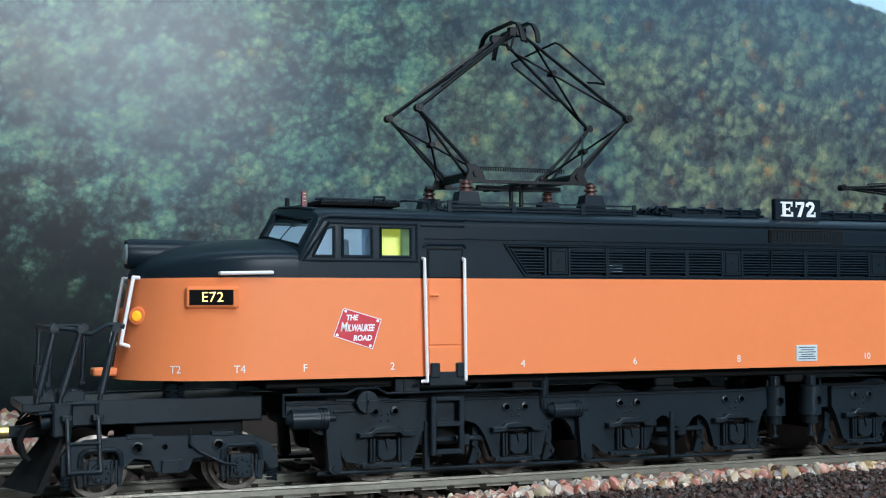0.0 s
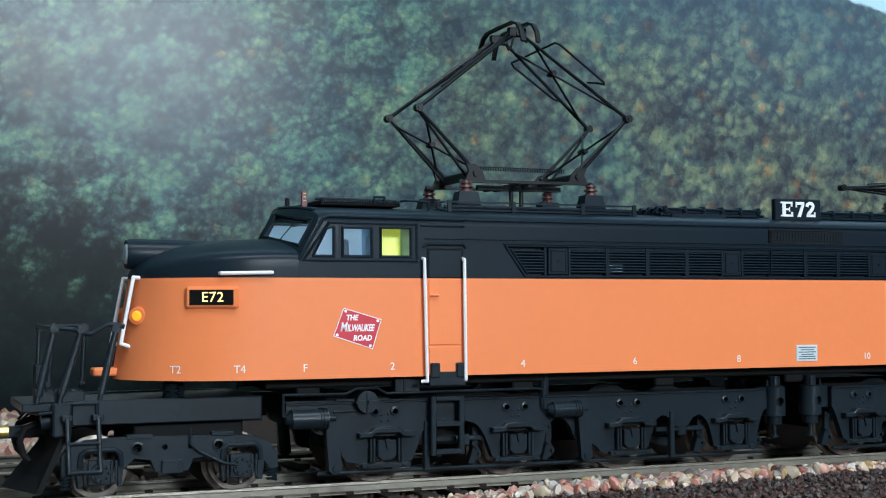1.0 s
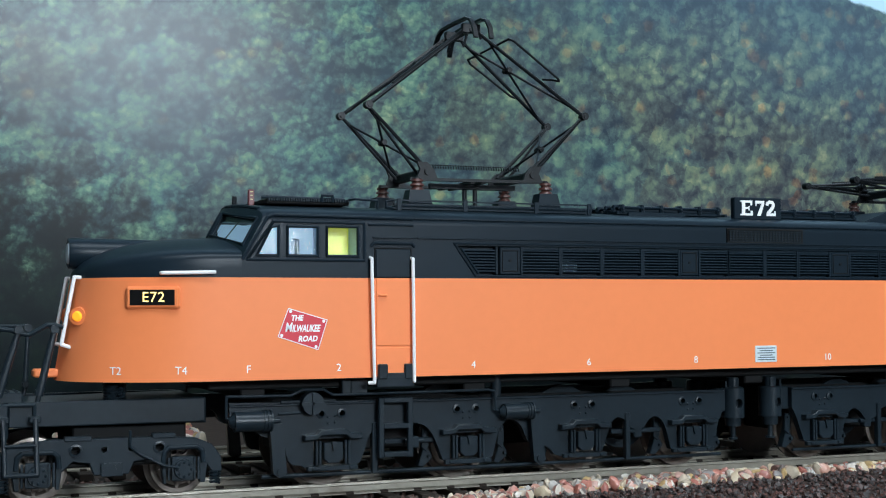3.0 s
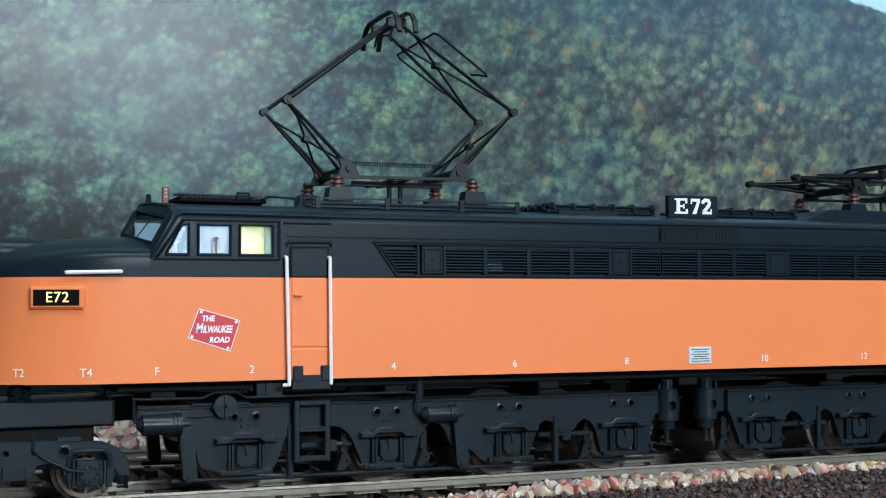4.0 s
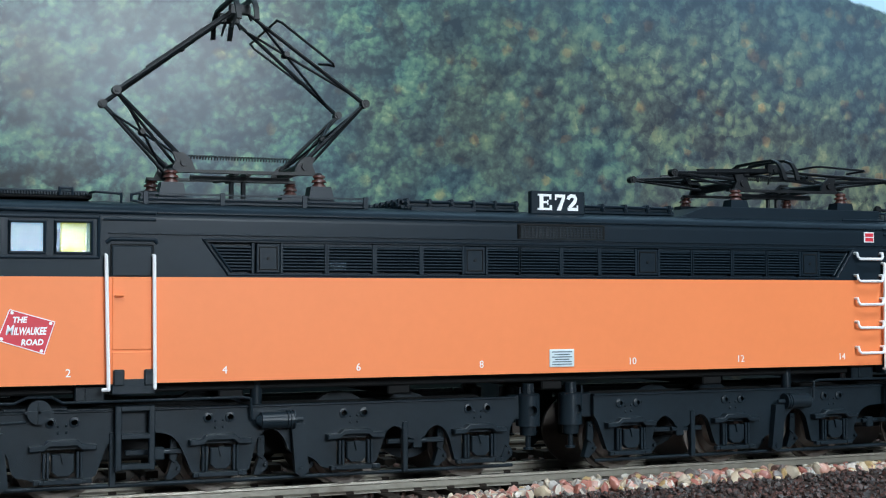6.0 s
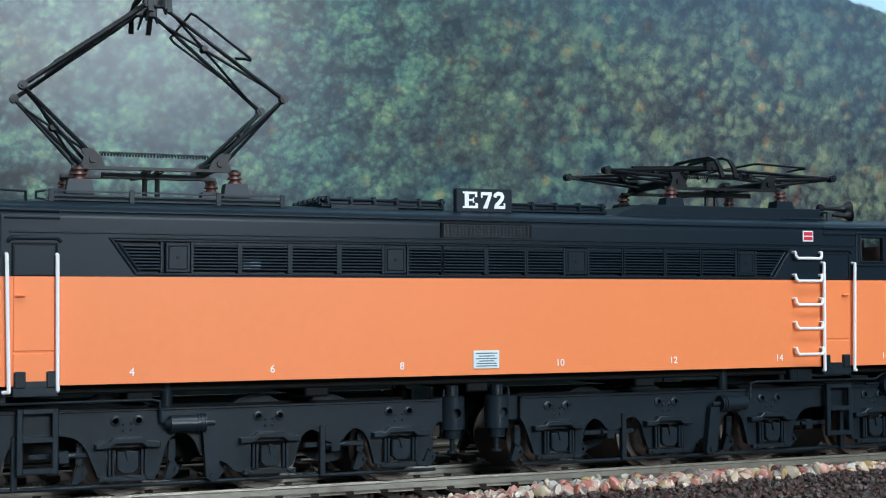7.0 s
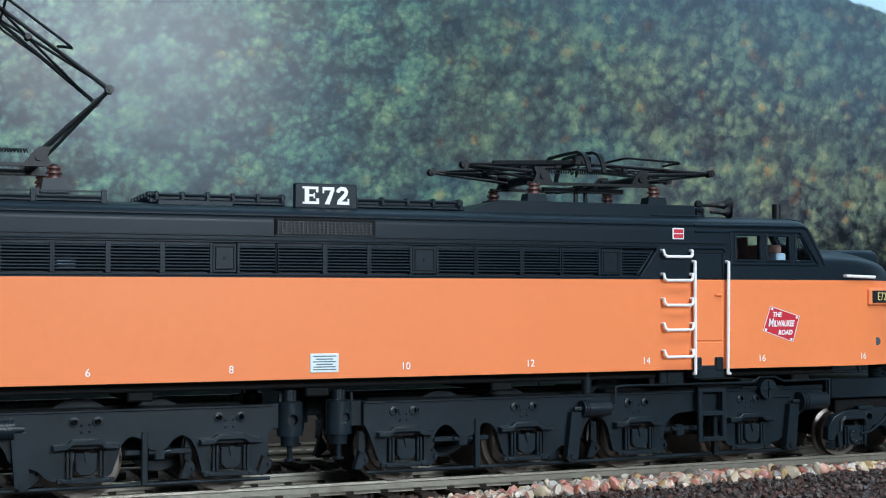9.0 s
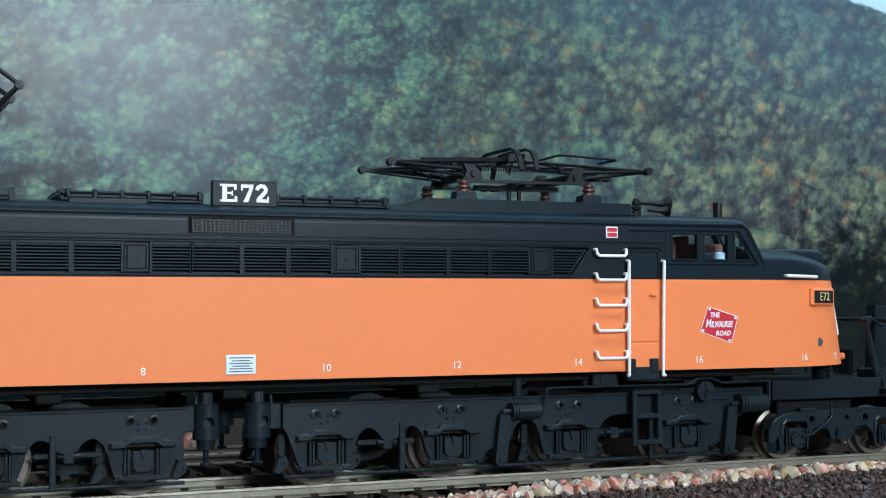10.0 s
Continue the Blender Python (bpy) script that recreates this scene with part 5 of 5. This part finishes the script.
        for x in (-71.5, -56.3, -48.0, -22.6, -9.2):
            bm = bm_new()
            xx = -s * x
            plate(bm, [(xx - 0.8, 9.6), (xx + 0.3, 9.6), (xx + 0.4, 6.6), (xx - 0.1, 5.4), (xx - 1.0, 6.2)], sy * 13.3, sy * 12.5, 0.1)
            plate(bm, [(xx - 0.3, 6.8), (xx + 1.1, 4.8), (xx + 0.9, 3.8), (xx - 0.6, 2.6), (xx - 1.6, 2.8), (xx - 1.0, 4.6)], sy * 13.0, sy * 11.4, 0.1)
            for px, pz in ((xx - 0.2, 8.9), (xx + 0.5, 4.5)):
                cyl(bm, (px, sy * 12.0, pz), (px, sy * 13.6, pz), 0.32, seg=10)
            part("brake_shoe", bm, CHASSIS, side)
        # round sand-valve cover with a cross
        bm = bm_new()
        cx = s * 94.1
        cyl(bm, (cx, sy * 15.0, 15.0), (cx, sy * 16.9, 15.0), 2.05, 1.95, 28)
        bar(bm, (cx - 2.2, sy * 17.0, 15.0), (cx + 2.2, sy * 17.0, 15.0), 0.35, 0.5)
        bar(bm, (cx, sy * 17.0, 13.2), (cx, sy * 17.0, 16.8), 0.35, 0.45, (1, 0, 0))
        box(bm, cx - 5.5, cx + 4.5, sy * 15.1, sy * 15.6, 15.1, 15.6, 0.1)
        part("valve_cover", bm, CHASSIS, side)
        bm = bm_new()
        tube(bm, [(cx - 1.9 * 1, sy * 15.5, 13.4), (s * 100.0, sy * 15.5, 13.3)], 0.22)
        part("pull_rod", bm, CHASSIS, side)
        # air pipe over the frame
        bm = bm_new()
        tube(bm, [(s * 108.6, sy * 16.4, 12.6), (s * 109.4, sy * 16.4, 13.0), (s * 109.4, sy * 16.4, 16.6), (s * 98.0, sy * 16.4, 16.5), (s * 96.0, sy * 16.4, 17.4), (s * 92.2, sy * 16.4, 17.4), (s * 90.4, sy * 16.4, 16.4), (s * 60.6, sy * 16.4, 16.5), (s * 59.2, sy * 16.4, 16.2), (s * 59.0, sy * 16.4, 12.8), (s * 57.8, sy * 16.4, 12.4)], 0.24)
        part("air_pipe", bm, CHASSIS, side)
        # step ladder
        lad = bm_new()
        lx = 0.0 if s < 0 else 1.7
        for x in (81.6 + lx, 76.1 + lx):
            box(lad, s * x - 0.5, s * x + 0.5, sy * 16.2, sy * 17.2, 5.0, 15.7, 0.15)
        ld = part("step_ladder", lad, CHASSIS, side)
        for z in (15.2, 10.6, 5.6):
            bm = bm_new()
            box(bm, s * (81.2 + lx), s * (76.4 + lx), sy * 15.9, sy * 17.3, z - 0.45, z + 0.45, 0.12)
            part("tread", bm, CHASSIS, side)
        # damper at the truck's inner end
        xd = 4.5 if s > 0 else -5.1
        bm = bm_new()
        cyl(bm, (xd, sy * 13.4, 9.3), (xd, sy * 13.4, 15.1), 2.3, seg=32)
        dm = part("damper", bm, CHASSIS, side)
        cut(dm, [cutter(lambda b: cyl(b, (xd, sy * 14.2, 12.2), (xd, sy * 18, 12.2), 0.95, seg=24), CHASSIS)])
        bm = bm_new()
        cyl(bm, (xd, sy * 13.4, 15.1), (xd, sy * 13.4, 15.4), 2.25, 2.0, 28)
        cyl(bm, (xd, sy * 13.4, 15.4), (xd, sy * 13.4, 17.3), 1.25, 1.2, 24)
        for k in (-0.55, 0.55):
            box(bm, xd + k - 0.22, xd + k + 0.22, sy * 13.6, sy * 14.6, 15.3, 17.2, 0.08)
        cyl(bm, (xd, sy * 13.4, 7.6), (xd, sy * 13.4, 9.35), 1.55, 1.65, 20)
        cyl(bm, (xd, sy * 13.4, 5.2), (xd, sy * 13.4, 7.6), 0.5, 0.5, 12)
        cyl(bm, (xd, sy * 13.4, 4.9), (xd, sy * 13.4, 5.3), 0.95, seg=16)
        part("piston", bm, CHASSIS, side)
        bm = bm_new()
        box(bm, s * 5.5, s * 9.2, sy * 12.2, sy * 14.0, 10.6, 15.2, 0.2)
        plate(bm, [(s * 6.6, 15.0), (s * 7.2, 15.0), (s * 7.0, 16.6), (s * 6.7, 16.6)], sy * 12.8, sy * 13.8)
        part("damper_bracket", bm, CHASSIS, side)
    # inner block and axles
    bm = bm_new()
    box(bm, s * 97, s * 12, -6.8, 6.8, 5.5, 15.0, 0.4)
    box(bm, s * 100, s * 60, -11, 11, 12.5, 15.5, 0.4)
    part("gear_case", bm, DARK, truck)
    for x, r, z in ((-64.4, 8.0, 9.8), (-40.2, 6.6, 9.8), (-27.0, 6.2, 9.8)):
        bm = bm_new()
        revolve(bm, [(0.5, -0.6), (r * 0.7, -0.5), (r * 0.74, -0.9), (r, -0.9), (r, 0.9), (0.5, 0.9)], seg=40, centre=(-s * x, -5.6, z))
        part("drive_gear", bm, CHASSIS, truck)
    for x in DRIVE:
        wheelset(-s * x, 6.3, WHEEL_D, truck)


def guide_truck(s):
    deck = bm_new()
    plate(deck, [(s * 145.5, 15.9), (s * 111.8, 16.3), (s * 111.8, 12.0), (s * 133.5, 12.4), (s * 134.2, 12.7), (s * 143.5, 12.7), (s * 145.8, 11.2)], -11.6, 11.6, 0.15)
    body = part("end_platform", deck, CHASSIS, loco, "black end platform with step plates")
    bm = bm_new()
    box(bm, s * 152.2, s * 147.3, -11.0, 11.0, 14.6, 16.0, 0.2)
    part("front_ledge", bm, CHASSIS, body)
    bm = bm_new()
    box(bm, s * 147.5, s * 144.5, -13.6, 13.6, 10.5, 16.1, 0.3)
    part("end_beam", bm, CHASSIS, body)
    for sy in (-1, 1):
        bm = bm_new()
        box(bm, s * 144.4, s * 112.2, sy * 11.5, sy * 12.8, 12.3, 16.4, 0.18)
        part("side_sill", bm, CHASSIS, body)
    # tread plate with studs
    bm = bm_new()
    box(bm, s * 149.6, s * 142.0, -10.0, -2.5, 16.0, 17.9, 0.2)
    for i in range(6):
        for j in range(4):
            ball(bm, (s * (149.4 - i * 1.3), -9.2 + j * 1.9, 17.9), 0.3, 6)
    part("tread_plate", bm, CHASSIS, body)
    # pilot sheet, sloped forward
    bm = bm_new()
    for sy in (-1, 1):
        loft(bm, [[(s * 147.0, sy * 0.3, 10.8), (s * 146.0, sy * 13.0, 10.8), (s * 145.0, sy * 13.0, 10.8), (s * 146.0, sy * 0.3, 10.8)], [(s * 154.5, sy * 0.3, 1.4), (s * 150.0, sy * 12.5, 1.4), (s * 149.0, sy * 12.5, 1.4), (s * 153.5, sy * 0.3, 1.4)]])
    # shade put into the colour: darker plastic where the slope would catch light
    part("pilot", bm, DARK, body, "sloped black pilot plough")
    # coupler
    bm = bm_new()
    box(bm, s * 156.0, s * 147.0, -1.3, 1.3, 9.6, 11.6, 0.3)
    box(bm, s * 158.6, s * 155.5, -2.2, 1.6, 9.0, 12.2, 0.6)
    part("coupler", bm, CHASSIS, body)
    bm = bm_new()
    cyl(bm, (s * 153.6, -2.7, 10.9), (s * 155.8, -2.7, 10.9), 1.1, seg=14)
    part("coupler_pin", bm, BRASS, body, "brass coupler end")
    for sy in (-1, 1):
        bm = bm_new()
        cyl(bm, (s * 147.4, sy * 9.0, 12.8), (s * 149.0, sy * 9.0, 12.8), 1.5, 1.3, 16)
        part("hose_valve", bm, CHASSIS, body)
        bm = bm_new()
        tube(bm, [(s * 148.6, sy * 5.5, 12.5), (s * 151.2, sy * 5.6, 11.6), (s * 152.0, sy * 5.8, 9.4), (s * 151.4, sy * 6.0, 7.2), (s * 150.4, sy * 6.4, 6.2)], 0.55, 10)
        part("air_hose", bm, DARK, body, "black rubber air hose")
        bm = bm_new()
        tube(bm, [(s * 147.6, sy * 12.6, 14.6), (s * 149.6, sy * 12.4, 14.4), (s * 150.2, sy * 3.0, 14.0), (s * 151.6, sy * 2.0, 12.6)], 0.24)
        part("cut_lever", bm, CHASSIS, body)
        # railings: leaning posts and a top rail
        leans = ((149.7, 147.3), (146.0, 142.9), (139.6, 137.2)) if sy < 0 else ((147.6, 147.2), (145.6, 144.7), (139.6, 139.2))
        thick = 1.0 if sy < 0 else 0.72
        for x0, x1 in leans:
            bm = bm_new()
            cyl(bm, (s * x0, sy * 11.8, 17.4), (s * x1, sy * 11.8, 28.0), 0.72 * thick, 0.5 * thick, 10)
            cyl(bm, (s * x0 + s * 0.25, sy * 11.8, 16.1), (s * x0, sy * 11.8, 17.6), 0.42, 0.42, 10)
            cyl(bm, (s * x1, sy * 11.8 - 0.75, 28.3), (s * x1, sy * 11.8 + 0.75, 28.3), 0.72, seg=12)
            box(bm, s * x0 - 0.6, s * x0 + 0.6, sy * 11.8 - 0.5, sy * 11.8 + 0.5, 17.5, 18.5, 0.15)
            part("railing_post", bm, CHASSIS, body)
        bm = bm_new()
        if sy < 0:
            tube(bm, [(s * 147.3, -11.8, 28.6), (s * 144.0, -11.8, 28.2), (s * 142.9, -11.8, 27.7), (s * 141.2, -11.8, 27.4), (s * 138.4, -11.8, 29.0), (s * 137.2, -11.8, 29.0), (s * 135.8, -11.8, 28.6)], 0.4)
        else:
            tube(bm, [(s * 147.2, 11.8, 28.6), (s * 139.0, 11.8, 28.6)], 0.3)
        part("top_rail", bm, CHASSIS, body)
        # hanging step
        bm = bm_new()
        tube(bm, [(s * 140.4, sy * 14.8, 13.8), (s * 140.1, sy * 15.6, 4.9), (s * 145.1, sy * 15.6, 4.9), (s * 145.4, sy * 14.8, 13.8)], 0.42)
        tube(bm, [(s * 140.3, sy * 15.5, 9.6), (s * 145.2, sy * 15.5, 9.6)], 0.28)
        tube(bm, [(s * 140.4, sy * 13.2, 14.0), (s * 140.4, sy * 13.2, 16.0), (s * 145.4, sy * 13.2, 16.0), (s * 145.4, sy * 13.2, 14.0)], 0.3)
        for x in (140.4, 145.4):
            box(bm, s * x - 0.9, s * x + 0.9, sy * 12.5, sy * 15.0, 13.2, 14.2, 0.15)
        part("hanging_step", bm, CHASSIS, body, "bent wire hanging step")
    bm = bm_new()
    tube(bm, [(s * 147.2, -11.6, 28.4), (s * 147.6, 11.6, 28.6)], 0.42)
    box(bm, s * 148.4, s * 147.2, 6.0, 10.5, 16.0, 21.8, 0.15)
    part("end_gate", bm, CHASSIS, body)
    if s > 0:
        bm = bm_new()
        plate(bm, [(146.8, 16.0), (150.4, 16.0), (150.8, 31.6), (147.6, 31.8)], -2.6, 0.4, 0.2)
        box(bm, 151.0, 152.4, -6.0, -4.6, 16.0, 31.0, 0.15)
        part("end_shield", bm, CHASSIS, body, "tall black end shield")
    # centre spring
    bm = bm_new()
    pts = [(s * 127.0 + 1.7 * math.cos(k * 0.6), -9.5 + 1.7 * math.sin(k * 0.6), 16.2 + 3.0 * k / 60) for k in range(61)]
    tube_fast(bm, pts, 0.32)
    part("bolster_spring", bm, CHASSIS, body)
    # guide truck side frames
    first = None
    for sy in (-1, 1):
        bm = bm_new()
        o = [(-146.3, 4.2), (-146.3, 7.6), (-145.0, 9.0), (-142.5, 9.9), (-137.5, 10.3), (-119.5, 10.1), (-114.0, 9.7), (-111.4, 8.6), (-109.9, 6.6), (-109.7, 4.0), (-111.4, 4.0), (-112.2, 5.2), (-112.6, 2.2), (-119.6, 2.2), (-119.9, 5.0), (-121.4, 6.6), (-124.5, 6.2), (-125.4, 4.2), (-131.0, 4.2), (-131.8, 6.2), (-134.4, 6.6), (-136.2, 5.0), (-136.6, 2.2), (-143.6, 2.2), (-144.0, 5.0), (-144.8, 4.2)]
        plate(bm, [(x * -s, z) for x, z in o], sy * 14.6, sy * 12.9, 0.12)
        for a, b in ((-135.8, -131.4), (-121.5, -117.6)):
            box(bm, -s * a, -s * b, sy * 14.8, sy * 13.0, 9.9, 10.7, 0.12)
        box(bm, s * 130.8, s * 125.6, sy * 15.0, sy * 13.0, 3.6, 6.4, 0.25)
        fr = part("guide_truck_frame", bm, CHASSIS, loco, "cast black guide truck frame")
        holes = [cutter(lambda b: cyl(b, (-s * x, sy * 10, 8.4), (-s * x, sy * 20, 8.4), r, seg=16), CHASSIS) for x, r in ((-134.0, 0.72), (-129.4, 0.5), (-125.0, 0.5), (-120.3, 0.72))]
        for x in AXLES[:2]:
            holes.append(cutter(lambda b: plate(b, [(-s * x + a, z) for a, z in ((-2.9, 0.5), (-2.9, 7.2), (-2.2, 7.9), (2.2, 7.9), (2.9, 7.2), (2.9, 0.5))], sy * 10, sy * 20), CHASSIS))
        cut(fr, holes)
        first = first or fr
        for x in AXLES[:2]:
            x = -s * x
            bm = bm_new()
            tube(bm, [(x - 3.4, sy * 14.7, 5.6), (x - 3.2, sy * 14.7, 7.6), (x - 2.4, sy * 14.7, 8.3), (x + 2.4, sy * 14.7, 8.3), (x + 3.2, sy * 14.7, 7.6), (x + 3.4, sy * 14.7, 5.6)], 0.42)
            box(bm, x - 1.9, x + 1.9, sy * 13.2, sy * 14.9, 2.6, 6.7, 0.15)
            for dx in (-2.5, -1.8, 1.8, 2.5):
                box(bm, x + dx - 0.2, x + dx + 0.2, sy * 14.7, sy * 15.2, 2.8, 6.6, 0.06)
            cyl(bm, (x, sy * 14.5, 4.6), (x, sy * 15.5, 4.6), 1.75, 1.6, 20)
            for k in range(8):
                a = k * math.pi / 4
                ball(bm, (x + 1.2 * math.cos(a), sy * 15.45, 4.6 + 1.2 * math.sin(a)), 0.28, 6)
            part("journal_box", bm, CHASSIS, fr)
        for x in (-134.0, -120.3):
            bm = bm_new()
            revolve(bm, [(0.72, sy * -0.3), (0.74, sy * 0.25), (1.05, sy * 0.2), (1.1, sy * -0.1)], seg=20, centre=(-s * x, sy * 14.6, 8.4))
            part("boss", bm, CHASSIS, fr)
        bm = bm_new()
        for dx in (-1.1, 1.1):
            cyl(bm, (s * 128.2 + dx, sy * 14.9, 5.6), (s * 128.2 + dx, sy * 15.3, 5.6), 0.6, seg=12)
        box(bm, s * 130.0, s * 126.4, sy * 14.9, sy * 15.2, 4.0, 6.2, 0.1)
        part("spring_pocket", bm, CHASSIS, fr)
        for x in (-145.4, -110.8):
            bm = bm_new()
            pts = [(-s * x + 0.85 * math.cos(k * 0.7), sy * 14.0 + 0.85 * math.sin(k * 0.7), 1.9 + 2.2 * k / 36) for k in range(37)]
            tube_fast(bm, pts, 0.25)
            part("coil_spring", bm, CHASSIS, fr)
        bm = bm_new()
        tube(bm, [(s * 125.2, sy * 14.9, 11.4), (s * 125.2, sy * 15.0, 8.8), (s * 123.6, sy * 15.1, 7.4), (s * 119.6, sy * 15.8, 5.4), (s * 117.2, sy * 15.8, 5.0)], 0.24)
        part("conduit", bm, CHASSIS, fr)
    bm = bm_new()
    box(bm, s * 138, s * 118, -12.9, 12.9, 5.4, 8.2, 0.3)
    box(bm, s * 134, s * 115, -10.5, 10.5, 8.0, 12.2, 0.3)
    part("bolster", bm, DARK, first)
    for x in AXLES[:2]:
        wheelset(-s * x, 4.75, WHEEL_G, first)


for s in (-1, 1):
    drive_truck(s)
    guide_truck(s)

bm = bm_new()
box(bm, -112, 112, -14.0, 14.0, 17.6, 19.3, 0.3)
under = part("underframe", bm, DARK, loco, "dark underframe")
for x in (-104, -62, -31, 0, 36, 70, 104):
    bm = bm_new()
    box(bm, x - 2.2, x + 2.2, -13.5, 13.5, 16.0, 17.8, 0.3)
    part("cross_beam", bm, DARK, under)
for x in (-57.5, 54.0):
    bm = bm_new()
    cyl(bm, (x, -13.2, 15.0), (x, -13.2, 19.0), 1.0, seg=14)
    part("support_post", bm, CHASSIS, loco)

for x0, x1 in ((-88.4, -83.6), (69.0, 74.6)):
    bm = bm_new()
    box(bm, x0, x1, -15.4, -13.0, 16.4, 19.0, 0.2)
    box(bm, x0 + 1.6, x0 + 2.0, -15.6, -15.2, 16.5, 18.8, 0.08)
    part("sill_box", bm, CHASSIS, loco, "small black box under the sill")

stones()
soil()

# ---- motion: at rest, then rolling off steadily ----
TRAVEL = [(0.0, 0.0), (2.2, 0.0), (2.3, 0.65), (2.4, 1.45), (2.5, 2.74), (2.6, 4.1), (2.7, 5.55), (3.25, 14.05), (3.8, 22.5), (4.0, 25.5), (4.25, 29.2), (4.5, 32.95), (4.75, 36.7), (5.0, 40.5), (5.25, 44.3), (5.5, 48.15), (5.75, 52.0), (6.0, 55.9), (6.25, 59.75), (6.5, 63.6), (6.75, 67.45), (7.0, 71.4), (7.25, 75.3), (7.5, 79.2), (7.75, 83.0), (8.0, 86.8), (8.25, 90.65), (8.5, 94.5), (8.75, 98.4), (9.0, 102.3), (9.25, 106.2), (9.5, 110.05), (9.75, 113.7), (10.0, 117.1)]


def motions():
    walk(loco, [(t, pose(-d * MM, 0, 0)) for t, d in TRAVEL])
    for ax, x, r in WHEELS:
        rows = []
        for (t0, d0), (t1, d1) in zip(TRAVEL, TRAVEL[1:]):
            n = max(1, math.ceil((d1 - d0) / r / radians(75)))
            rows += [(t0 + (t1 - t0) * k / n, d0 + (d1 - d0) * k / n) for k in range(n)]
        rows.append(TRAVEL[-1])
        walk(ax, [(t, pose(x * MM, 0, r * MM, 0, -math.degrees(d / r), 0)) for t, d in rows])


motions()
